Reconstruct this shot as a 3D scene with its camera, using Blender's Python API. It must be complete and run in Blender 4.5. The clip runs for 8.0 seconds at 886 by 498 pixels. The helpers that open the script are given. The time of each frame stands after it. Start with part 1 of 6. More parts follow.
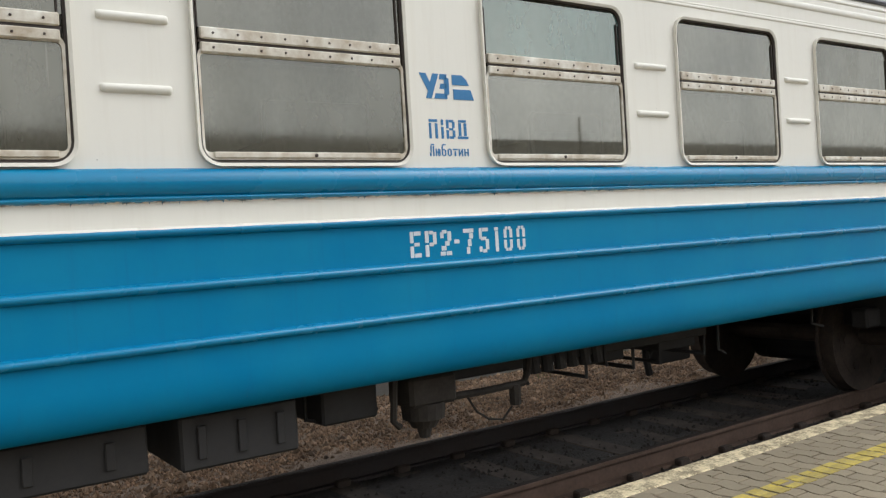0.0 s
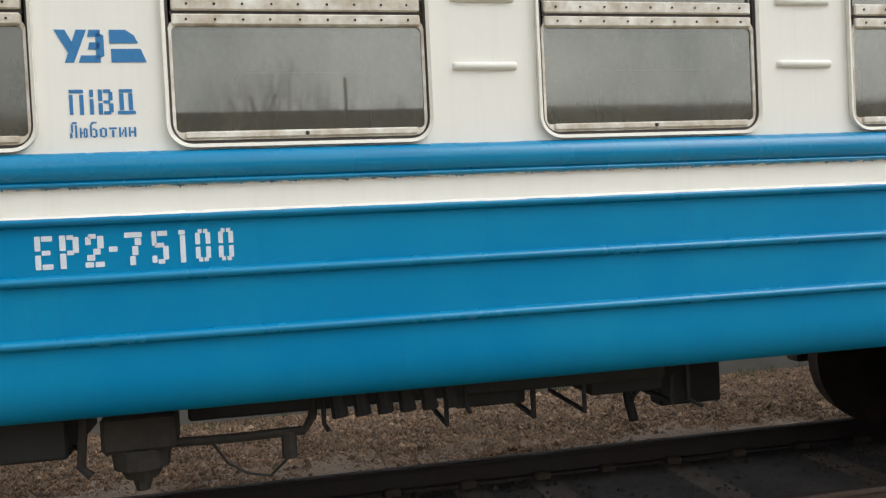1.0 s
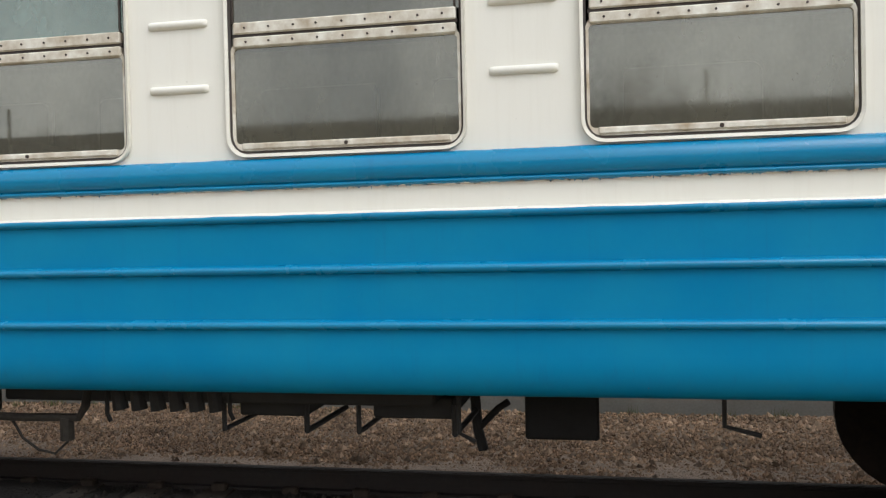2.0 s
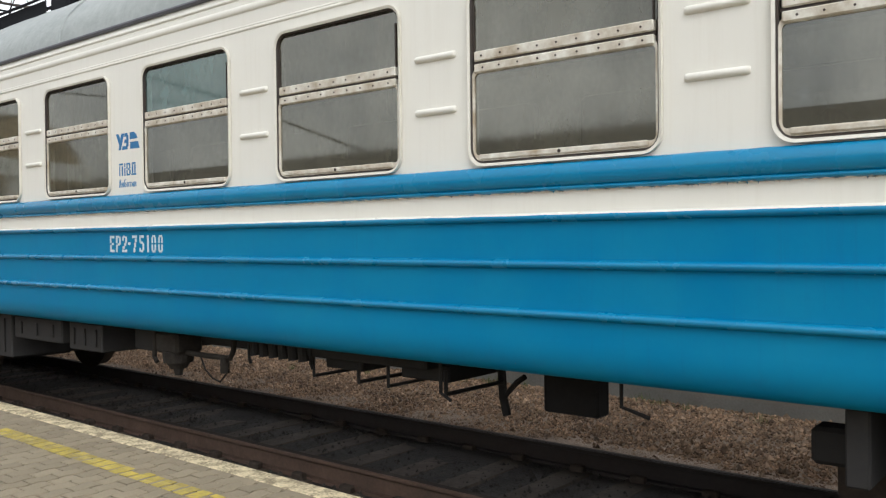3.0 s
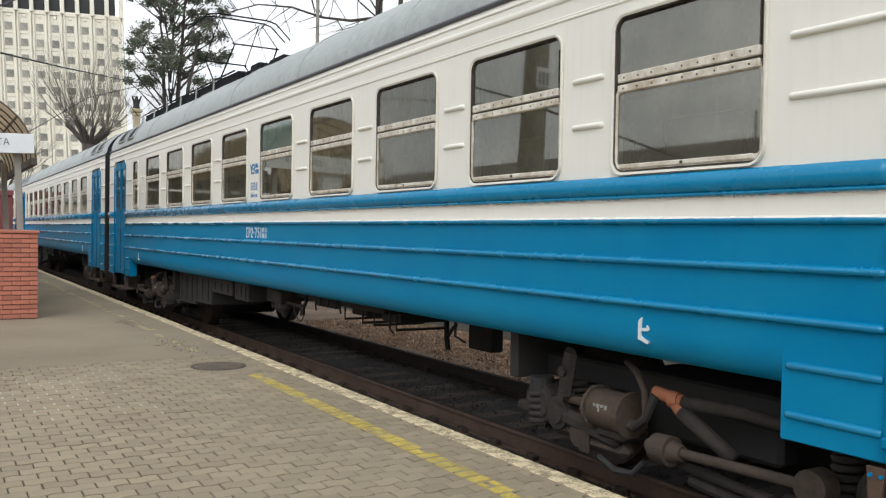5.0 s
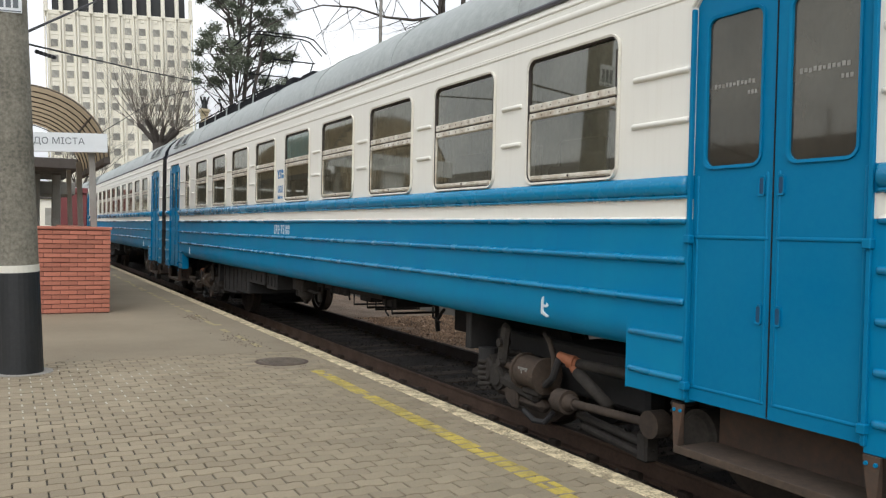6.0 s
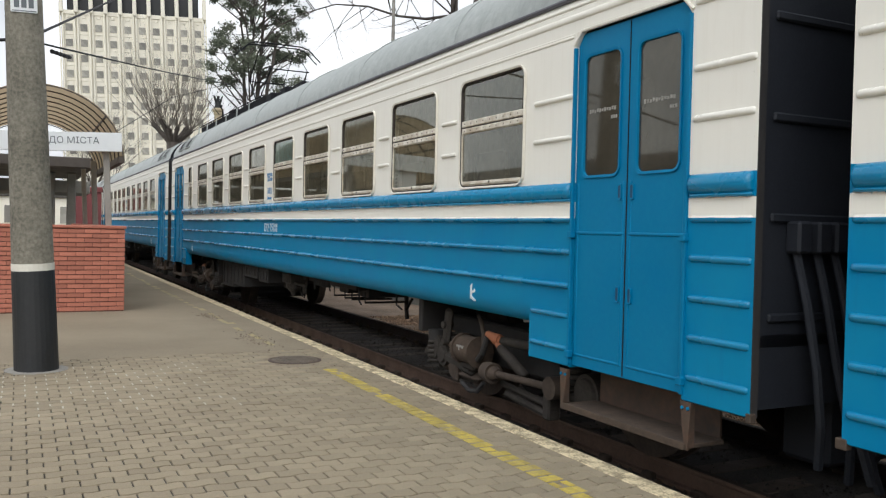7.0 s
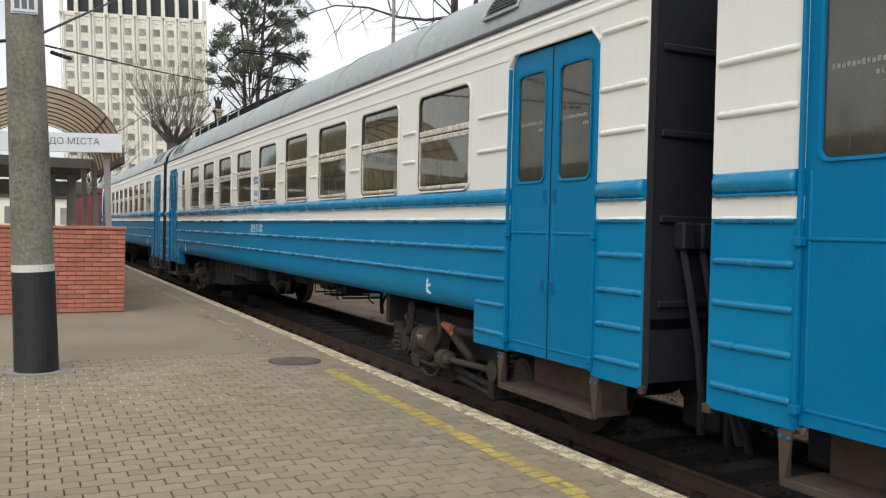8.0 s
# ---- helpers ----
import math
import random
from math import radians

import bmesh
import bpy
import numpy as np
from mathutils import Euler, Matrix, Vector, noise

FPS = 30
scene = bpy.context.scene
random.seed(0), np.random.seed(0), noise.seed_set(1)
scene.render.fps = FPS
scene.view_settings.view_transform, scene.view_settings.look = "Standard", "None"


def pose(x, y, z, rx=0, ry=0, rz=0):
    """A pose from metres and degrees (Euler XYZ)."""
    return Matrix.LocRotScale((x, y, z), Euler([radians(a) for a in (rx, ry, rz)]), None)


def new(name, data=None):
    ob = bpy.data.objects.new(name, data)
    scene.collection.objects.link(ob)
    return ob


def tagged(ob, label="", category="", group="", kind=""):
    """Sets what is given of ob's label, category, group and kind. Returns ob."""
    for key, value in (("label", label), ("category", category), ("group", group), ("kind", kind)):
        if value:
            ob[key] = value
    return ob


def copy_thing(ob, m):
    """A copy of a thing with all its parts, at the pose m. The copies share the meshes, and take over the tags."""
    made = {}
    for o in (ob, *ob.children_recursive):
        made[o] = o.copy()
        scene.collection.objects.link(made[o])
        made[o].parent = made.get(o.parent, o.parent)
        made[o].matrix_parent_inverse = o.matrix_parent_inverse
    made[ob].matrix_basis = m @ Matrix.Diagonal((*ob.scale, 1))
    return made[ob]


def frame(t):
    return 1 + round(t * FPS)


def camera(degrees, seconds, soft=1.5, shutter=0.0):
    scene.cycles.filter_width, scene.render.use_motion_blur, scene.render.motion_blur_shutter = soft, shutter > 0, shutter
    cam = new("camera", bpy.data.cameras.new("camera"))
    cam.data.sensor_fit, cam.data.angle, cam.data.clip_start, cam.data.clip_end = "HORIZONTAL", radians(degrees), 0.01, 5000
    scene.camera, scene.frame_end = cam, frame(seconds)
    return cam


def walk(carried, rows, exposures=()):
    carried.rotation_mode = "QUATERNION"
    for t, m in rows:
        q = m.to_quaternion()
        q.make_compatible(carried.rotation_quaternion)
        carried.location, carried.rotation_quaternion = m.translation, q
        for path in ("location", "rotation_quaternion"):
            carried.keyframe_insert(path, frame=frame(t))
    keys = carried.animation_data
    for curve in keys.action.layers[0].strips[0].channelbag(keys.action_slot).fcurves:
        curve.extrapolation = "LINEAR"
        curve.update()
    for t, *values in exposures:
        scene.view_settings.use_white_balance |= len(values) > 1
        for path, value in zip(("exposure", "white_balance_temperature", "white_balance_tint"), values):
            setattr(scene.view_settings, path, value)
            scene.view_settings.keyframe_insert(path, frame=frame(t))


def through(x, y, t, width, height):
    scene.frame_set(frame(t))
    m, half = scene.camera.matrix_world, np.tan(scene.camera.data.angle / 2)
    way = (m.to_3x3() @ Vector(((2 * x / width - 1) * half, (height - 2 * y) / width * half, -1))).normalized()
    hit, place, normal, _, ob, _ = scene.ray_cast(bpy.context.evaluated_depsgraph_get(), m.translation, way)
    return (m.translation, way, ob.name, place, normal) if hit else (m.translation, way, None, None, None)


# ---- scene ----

# ---- camera: a person stands on the platform and turns from right to left ----
cam = camera(55.44, 8.0, soft=1.25)
EYE = (0.0, -3.536, 1.47)
LOOK = [
    (0, -34.89, -0.81, 3.52), (0.2, -30.67, -0.97, 3.29), (0.5, -23.46, -1.32, 3.18), (1, -12.47, -1.54, 2.77),
    (1.2, -8.84, -1.37, 2.28), (1.5, -3.43, -1.21, 2.13), (1.7, 1.83, -1.09, 1.79), (2.8, 35.18, -0.79, 0.68),
    (3, 39.33, -0.82, 0.58), (3.5, 46.86, -0.86, 0.13), (4, 52.03, -1.15, 0.22), (4.5, 55.95, -1.07, -0.45),
    (4.7, 56.97, -1.02, -0.66), (5.8, 61.81, -1.27, -1.33), (6, 62.51, -1.22, -1.26), (6.5, 63.14, -1.24, -1.22),
    (7, 63.36, -1.32, -1.28), (7.5, 63.40, -1.29, -1.27), (8, 63.37, -1.25, -1.28),
]
EXPOSURES, KELVIN, TINT = [(0, -0.62), (0.6, -0.55), (1.7, -0.48), (3, -0.55), (4.5, -0.60), (6, -0.67), (8, -0.70)], 6230, 10
walk(cam, [(t, pose(*EYE, 90 + p, r, yaw)) for t, yaw, p, r in LOOK], exposures=[(t, e, KELVIN, TINT) for t, e in EXPOSURES])

# where the train's middle stands at t seconds: it rolls out to the far end and slows down
def train_x(t):
    return float(np.polyval([0.000241, -0.00503, 0.039709, 0.015314, -3.156902, 2.652687], t))

# ---- overcast daylight ----
SUN_UP, SUN_TURN = 44.0, 128.0
world = bpy.data.worlds.new("overcast")
scene.world = world
world.use_nodes = True
wn, wl = world.node_tree.nodes, world.node_tree.links
sky = wn.new("ShaderNodeTexSky")
sky.sky_type, sky.sun_disc = "NISHITA", False
sky.sun_elevation, sky.sun_rotation = radians(SUN_UP), radians(SUN_TURN)
sky.air_density, sky.dust_density, sky.ozone_density = 1.0, 6.0, 1.0
grey = wn.new("ShaderNodeHueSaturation")
grey.inputs["Saturation"].default_value = 0.07
wl.new(sky.outputs[0], grey.inputs["Color"])
cloud = wn.new("ShaderNodeMix")      # an even cloud layer over the clear sky
cloud.data_type = "RGBA"
cloud.inputs[0].default_value = 0.65
puff = wn.new("ShaderNodeTexNoise")      # broken light and dark in the cloud
puff.inputs["Scale"].default_value, puff.inputs["Detail"].default_value = 4.0, 5.0
wl.new(wn.new("ShaderNodeTexCoord").outputs["Generated"], puff.inputs["Vector"])
tone = wn.new("ShaderNodeValToRGB")
tone.color_ramp.elements[0].position, tone.color_ramp.elements[0].color = 0.36, (3.6, 3.8, 4.1, 1)
tone.color_ramp.elements[1].position, tone.color_ramp.elements[1].color = 0.62, (8.0, 8.0, 7.9, 1)
wl.new(puff.outputs["Fac"], tone.inputs[0])
wl.new(tone.outputs[0], cloud.inputs[7])
wl.new(grey.outputs[0], cloud.inputs[6])
wl.new(cloud.outputs[2], wn["Background"].inputs[0])
wn["Background"].inputs[1].default_value = 0.32
sun = new("sun", bpy.data.lights.new("sun", "SUN"))
sun.data.energy, sun.data.angle, sun.data.color = 0.8, radians(40), (1.0, 0.96, 0.9)
sun.matrix_world = pose(0, 0, 30, 90 - SUN_UP, 0, 180 - SUN_TURN)

# ---- materials ----
def node_mat(name):
    m = bpy.data.materials.new(name)
    m.use_nodes = True
    nt = m.node_tree
    return m, nt.nodes, nt.links, nt.nodes["Principled BSDF"]


def link_mix(n, l, fac, a, b, mode="MIX"):
    x = n.new("ShaderNodeMix")
    x.data_type, x.blend_type = "RGBA", mode
    for sock, val in ((x.inputs[0], fac), (x.inputs[6], a), (x.inputs[7], b)):
        if isinstance(val, (int, float)):
            sock.default_value = val
        elif isinstance(val, tuple):
            sock.default_value = (*val, 1)
        else:
            l.new(val, sock)
    return x.outputs[2]


def noise_tex(n, l, vec, scale, detail=4, rough=0.6):
    x = n.new("ShaderNodeTexNoise")
    x.inputs["Scale"].default_value, x.inputs["Detail"].default_value, x.inputs["Roughness"].default_value = scale, detail, rough
    if vec is not None:
        l.new(vec, x.inputs["Vector"])
    return x.outputs["Fac"]


def ramp(n, l, fac, lo, hi, a=0.0, b=1.0):
    x = n.new("ShaderNodeMapRange")
    x.inputs[1].default_value, x.inputs[2].default_value, x.inputs[3].default_value, x.inputs[4].default_value = lo, hi, a, b
    l.new(fac, x.inputs[0])
    return x.outputs[0]


def maths(n, l, op, a, b=0.0):
    x = n.new("ShaderNodeMath")
    x.operation = op
    for k, val in enumerate((a, b)):
        if isinstance(val, (int, float)):
            x.inputs[k].default_value = val
        else:
            l.new(val, x.inputs[k])
    return x.outputs[0]


def stretched(n, l, coord, sx, sy, sz):
    x = n.new("ShaderNodeMapping")
    x.inputs["Scale"].default_value = (sx, sy, sz)
    l.new(coord, x.inputs["Vector"])
    return x.outputs[0]


def surface(name, base, second=None, rough=0.7, metal=0.0, fine=60.0, coarse=3.0, amount=0.5, bump=0.15, bump_scale=None, per_object=0.0, spec=0.5, depth=0.004):
    """A surface with variation at two scales and fine relief."""
    m, n, l, b = node_mat(name)
    co = n.new("ShaderNodeTexCoord").outputs["Object"]
    second = second or tuple(c * 0.6 for c in base)
    f1, f2 = noise_tex(n, l, co, fine), noise_tex(n, l, co, coarse, 5)
    both = maths(n, l, "ADD", maths(n, l, "MULTIPLY", f1, 0.45), maths(n, l, "MULTIPLY", f2, 0.55))
    fac = ramp(n, l, both, 0.5 - 0.16, 0.5 + 0.16, 0.5 - amount / 2 - 0.05, 0.5 + amount / 2 - 0.05)
    col = link_mix(n, l, fac, base, second)
    if per_object:
        rnd = n.new("ShaderNodeObjectInfo").outputs["Random"]
        isl = n.new("ShaderNodeNewGeometry").outputs["Random Per Island"]
        v = maths(n, l, "FRACT", maths(n, l, "ADD", rnd, isl))
        hs = n.new("ShaderNodeHueSaturation")
        l.new(ramp(n, l, v, 0, 1, 1 - per_object, 1 + per_object), hs.inputs["Value"])
        l.new(col, hs.inputs["Color"])
        col = hs.outputs[0]
    l.new(col, b.inputs["Base Color"])
    l.new(ramp(n, l, f2, 0.3, 0.7, max(rough - 0.12, 0.05), min(rough + 0.12, 1)), b.inputs["Roughness"])
    b.inputs["Metallic"].default_value = metal
    b.inputs["Specular IOR Level"].default_value = spec
    if bump:
        bp = n.new("ShaderNodeBump")
        bp.inputs["Strength"].default_value, bp.inputs["Distance"].default_value = bump, depth
        l.new(noise_tex(n, l, co, bump_scale or fine, 5), bp.inputs["Height"])
        l.new(bp.outputs[0], b.inputs["Normal"])
    return m


BLUE, WHITE = (0.002, 0.182, 0.372), (0.80, 0.777, 0.697)


def car_paint(name="two_tone_car_paint", spec=0.13, rough=(0.38, 0.52), relief=0.35):
    """Two-tone car paint: the bands follow the height on the car, the lower edge of the belt is brushed on raggedly."""
    m, n, l, b = node_mat(name)
    co = n.new("ShaderNodeTexCoord").outputs["Object"]
    sep = n.new("ShaderNodeSeparateXYZ")
    l.new(co, sep.inputs[0])
    z = sep.outputs[2]
    rag = maths(n, l, "SUBTRACT", noise_tex(n, l, stretched(n, l, co, 1, 1, 0.15), 26, 6, 0.75), 0.5)
    drip = ramp(n, l, noise_tex(n, l, stretched(n, l, co, 1, 0.1, 0.06), 70, 3), 0.56, 0.7, 0.0, 0.012)
    low = maths(n, l, "SUBTRACT", maths(n, l, "ADD", maths(n, l, "MULTIPLY", rag, 0.022), 1.688), drip)
    wob = maths(n, l, "MULTIPLY", maths(n, l, "SUBTRACT", noise_tex(n, l, stretched(n, l, co, 1, 1, 0.1), 5, 4), 0.5), 0.010)
    above = maths(n, l, "GREATER_THAN", z, low)
    under = maths(n, l, "LESS_THAN", z, maths(n, l, "ADD", wob, 1.826))
    belt = maths(n, l, "MULTIPLY", above, under)
    foot = maths(n, l, "LESS_THAN", z, maths(n, l, "ADD", wob, 1.572))
    blue = maths(n, l, "MAXIMUM", belt, foot)
    patch = noise_tex(n, l, co, 1.7, 5)
    streak = noise_tex(n, l, stretched(n, l, co, 9, 9, 0.5), 2.0, 6, 0.7)
    white = link_mix(n, l, ramp(n, l, streak, 0.5, 0.8, 0.0, 0.20), WHITE, (0.58, 0.52, 0.41))
    white = link_mix(n, l, ramp(n, l, patch, 0.35, 0.7, 0.0, 0.25), white, (0.74, 0.72, 0.65))
    bl = link_mix(n, l, ramp(n, l, patch, 0.35, 0.68, 0.0, 1.0), BLUE, (0.006, 0.212, 0.385))
    bl = link_mix(n, l, ramp(n, l, streak, 0.55, 0.8, 0.0, 0.35), bl, (0.012, 0.12, 0.26))
    col = link_mix(n, l, blue, white, bl)
    speck = ramp(n, l, noise_tex(n, l, co, 46, 2), 0.75, 0.79)
    col = link_mix(n, l, maths(n, l, "MULTIPLY", speck, 0.6), col, (0.12, 0.09, 0.06))
    # chipped, grimy line where the belt's paint ends
    edge = maths(n, l, "SUBTRACT", 1.0, ramp(n, l, maths(n, l, "ABSOLUTE", maths(n, l, "SUBTRACT", z, low)), 0.0, 0.006))
    grime = maths(n, l, "MULTIPLY", edge, ramp(n, l, noise_tex(n, l, stretched(n, l, co, 1, 1, 0.3), 14, 5), 0.52, 0.62))
    col = link_mix(n, l, grime, col, (0.03, 0.028, 0.025))
    l.new(col, b.inputs["Base Color"])
    l.new(ramp(n, l, patch, 0.3, 0.7, *rough), b.inputs["Roughness"])
    b.inputs["Specular IOR Level"].default_value = spec
    bp = n.new("ShaderNodeBump")
    bp.inputs["Strength"].default_value, bp.inputs["Distance"].default_value = relief, 0.006
    l.new(maths(n, l, "ADD", noise_tex(n, l, co, 3.0, 3), maths(n, l, "MULTIPLY", noise_tex(n, l, co, 90, 3), 0.06)), bp.inputs["Height"])
    l.new(bp.outputs[0], b.inputs["Normal"])
    return m


def dirty_glass(name, dirt, cover, tint=(0.8, 0.84, 0.82), ior=2.5):
    m, n, l, b = node_mat(name)
    out = n["Material Output"]
    co = n.new("ShaderNodeTexCoord").outputs["Object"]
    clear, shine, film = n.new("ShaderNodeBsdfTransparent"), n.new("ShaderNodeBsdfGlossy"), n.new("ShaderNodeBsdfDiffuse")
    clear.inputs[0].default_value = (*tint, 1)
    shine.inputs["Roughness"].default_value = 0.015
    fr = n.new("ShaderNodeFresnel")
    fr.inputs["IOR"].default_value = ior
    shine.inputs["Color"].default_value = (0.88, 0.88, 0.79, 1)
    film.inputs[0].default_value = (*dirt, 1)
    rnd = n.new("ShaderNodeObjectInfo").outputs["Random"]
    cloud = noise_tex(n, l, stretched(n, l, co, 1.2, 1, 0.7), 2.6, 6, 0.65)
    amount = maths(n, l, "ADD", ramp(n, l, cloud, 0.3, 0.75, cover * 0.6, cover * 1.3), ramp(n, l, rnd, 0, 1, -0.12, 0.10))
    # smeared dust dulls and blurs the shine, more on one pane than on the next
    smear = maths(n, l, "MULTIPLY", ramp(n, l, rnd, 0.15, 0.7, 0.25, 1.0), ramp(n, l, noise_tex(n, l, stretched(n, l, co, 1.0, 1, 0.6), 3.4, 5, 0.6), 0.3, 0.7, 0.55, 1.0))
    l.new(ramp(n, l, smear, 0.15, 1.0, 0.012, 0.10), shine.inputs["Roughness"])
    run = ramp(n, l, noise_tex(n, l, stretched(n, l, co, 1, 1, 0.05), 34, 3, 0.6), 0.69, 0.75, 0.0, 0.22)      # pale runs left by rain
    l.new(link_mix(n, l, run, dirt, (0.30, 0.29, 0.25)), film.inputs[0])
    gloss = maths(n, l, "MULTIPLY", fr.outputs[0], ramp(n, l, smear, 0.2, 1.0, 1.05, 0.68))
    mix1, mix2 = n.new("ShaderNodeMixShader"), n.new("ShaderNodeMixShader")
    l.new(amount, mix1.inputs[0])
    l.new(clear.outputs[0], mix1.inputs[1])
    l.new(film.outputs[0], mix1.inputs[2])
    l.new(gloss, mix2.inputs[0])
    l.new(mix1.outputs[0], mix2.inputs[1])
    l.new(shine.outputs[0], mix2.inputs[2])
    l.new(mix2.outputs[0], out.inputs[0])
    return m


PAINT = car_paint()
ENAMEL = car_paint("thick_moulding_enamel", 0.45, (0.22, 0.32), 0.05)
DEEP_BLUE = surface("dark_recess_blue", (0.003, 0.07, 0.16), (0.01, 0.04, 0.09), rough=0.6, amount=0.8)
BLUE_DOOR = surface("blue_door_paint", (0.002, 0.156, 0.325), (0.006, 0.182, 0.345), rough=0.45, fine=30, coarse=1.5, amount=0.9, bump=0.2, bump_scale=4, spec=0.12)
WHITE_PAINT = surface("old_white_paint", (0.80, 0.775, 0.69), (0.60, 0.56, 0.46), rough=0.5, fine=35, coarse=2, amount=0.5, bump=0.1)
FRAME = surface("stained_window_frame", (0.80, 0.78, 0.69), (0.32, 0.23, 0.13), rough=0.5, fine=16, coarse=5, amount=0.95, bump=0.15)
SEAL = surface("black_rubber_seal", (0.020, 0.018, 0.016), (0.055, 0.036, 0.024), rough=0.7, fine=30, coarse=6, amount=0.7)
SCREW = surface("rusty_screw", (0.07, 0.05, 0.04), rough=0.6, metal=0.5)
GLASS = dirty_glass("dirty_window_glass", (0.070, 0.064, 0.044), 0.96)
FAR_GLASS = dirty_glass("caked_far_glass", (0.05, 0.046, 0.04), 1.3)
TEAL_GLASS = dirty_glass("teal_window_glass", (0.10, 0.175, 0.165), 0.85, (0.55, 0.8, 0.76))
DOOR_GLASS = dirty_glass("brown_door_glass", (0.066, 0.056, 0.041), 0.85, (0.5, 0.45, 0.4), 1.8)
ROOF = surface("grey_roof_paint", (0.275, 0.30, 0.285), (0.40, 0.425, 0.405), rough=0.42, fine=9, coarse=0.7, amount=1.2, bump=0.7, bump_scale=2.2, depth=0.035)
GUTTER = surface("dark_gutter", (0.10, 0.10, 0.115), rough=0.5)
DARK = surface("sooty_underframe", (0.018, 0.0175, 0.018), (0.031, 0.028, 0.026), rough=0.8, fine=25, coarse=3, amount=0.9)
DUSTY = surface("dusty_running_gear", (0.038, 0.031, 0.024), (0.018, 0.015, 0.013), rough=0.85, fine=40, coarse=5, amount=1.0, bump=0.3)
RUST = surface("brown_rusted_steel", (0.07, 0.048, 0.033), (0.03, 0.023, 0.018), rough=0.85, fine=30, coarse=4, amount=1.0, bump=0.3)
BRAKE = surface("dusty_brown_cylinder", (0.085, 0.057, 0.038), (0.04, 0.03, 0.023), rough=0.85, fine=30, coarse=4, amount=1.0, bump=0.3)
ORANGE = surface("orange_hose_joint", (0.36, 0.12, 0.05), (0.2, 0.08, 0.04), rough=0.7, amount=0.8)
STEP_RUST = surface("worn_step_steel", (0.098, 0.055, 0.034), (0.045, 0.036, 0.029), rough=0.75, fine=20, coarse=3, amount=1.0, bump=0.3)
BLACK = surface("dull_black", (0.012, 0.0145, 0.020), (0.02, 0.023, 0.030), rough=0.65, amount=0.8, spec=0.3)
PANTO = surface("sooty_black_steel", (0.008, 0.009, 0.011), (0.016, 0.017, 0.02), rough=0.85, amount=0.8, spec=0.2)
INSIDE = surface("grimy_lining", (0.13, 0.118, 0.095), rough=0.7)
SEAT = surface("brown_bench_cover", (0.10, 0.06, 0.04), rough=0.6)
STENCIL_WHITE = surface("white_stencil_paint", (0.72, 0.74, 0.74), (0.5, 0.6, 0.66), rough=0.6, fine=60, coarse=14, amount=0.7)
FAINT = surface("faint_grey_paint", (0.33, 0.32, 0.29), (0.2, 0.19, 0.17), rough=0.8, fine=60, coarse=14, amount=0.8)
STENCIL_BLUE = surface("blue_stencil_paint", (0.012, 0.15, 0.36), (0.05, 0.2, 0.4), rough=0.6, fine=60, coarse=14, amount=0.6)

# ---- builders ----
def part(name, bm, material, parent=None, label="", smooth=False):
    """One mesh object from a bmesh, under a thing or a part."""
    me = bpy.data.meshes.new(name)
    if smooth:
        for f in bm.faces:
            f.smooth = True
    bm.to_mesh(me)
    bm.free()
    me.materials.append(material)
    ob = new(name, me)
    if parent is not None:
        ob.parent = parent
    return tagged(ob, label) if label else ob


def joined(name, verts, faces, material, parent=None, label="", smooth=False):
    """One mesh object from plain lists made by a loop."""
    me = bpy.data.meshes.new(name)
    me.from_pydata(verts, [], faces)
    me.materials.append(material)
    if smooth:
        for p in me.polygons:
            p.use_smooth = True
    ob = new(name, me)
    if parent is not None:
        ob.parent = parent
    return tagged(ob, label) if label else ob


def box(bm, x0, x1, y0, y1, z0, z1, bevel=0.0, turn=None):
    r = bmesh.ops.create_cube(bm, size=1)
    vs = r["verts"]
    for v in vs:
        v.co = Vector(((x0 + x1) / 2 + v.co.x * (x1 - x0), (y0 + y1) / 2 + v.co.y * (y1 - y0), (z0 + z1) / 2 + v.co.z * (z1 - z0)))
    if bevel:
        es = list({e for v in vs for e in v.link_edges})
        got = bmesh.ops.bevel(bm, geom=es, offset=bevel, segments=1, affect="EDGES")
        vs = list({v for f in got["faces"] for v in f.verts} | {v for v in vs if v.is_valid})
    if turn is not None:
        bmesh.ops.transform(bm, matrix=turn, verts=vs)
    return bm


def boxed(*a, **k):
    return box(bmesh.new(), *a, **k)


def rod(bm, a, b, r0, r1=None, seg=10, caps=True):
    """A round bar from a to b."""
    a, b = Vector(a), Vector(b)
    r1 = r0 if r1 is None else r1
    q = (b - a).to_track_quat("Z", "Y").to_matrix()
    rings = []
    for p, r in ((a, r0), (b, r1)):
        rings.append([bm.verts.new(p + q @ Vector((r * math.cos(2 * math.pi * k / seg), r * math.sin(2 * math.pi * k / seg), 0))) for k in range(seg)])
    for k in range(seg):
        bm.faces.new((rings[0][k], rings[0][(k + 1) % seg], rings[1][(k + 1) % seg], rings[1][k]))
    if caps:
        bm.faces.new(rings[0][::-1])
        bm.faces.new(rings[1])
    return bm


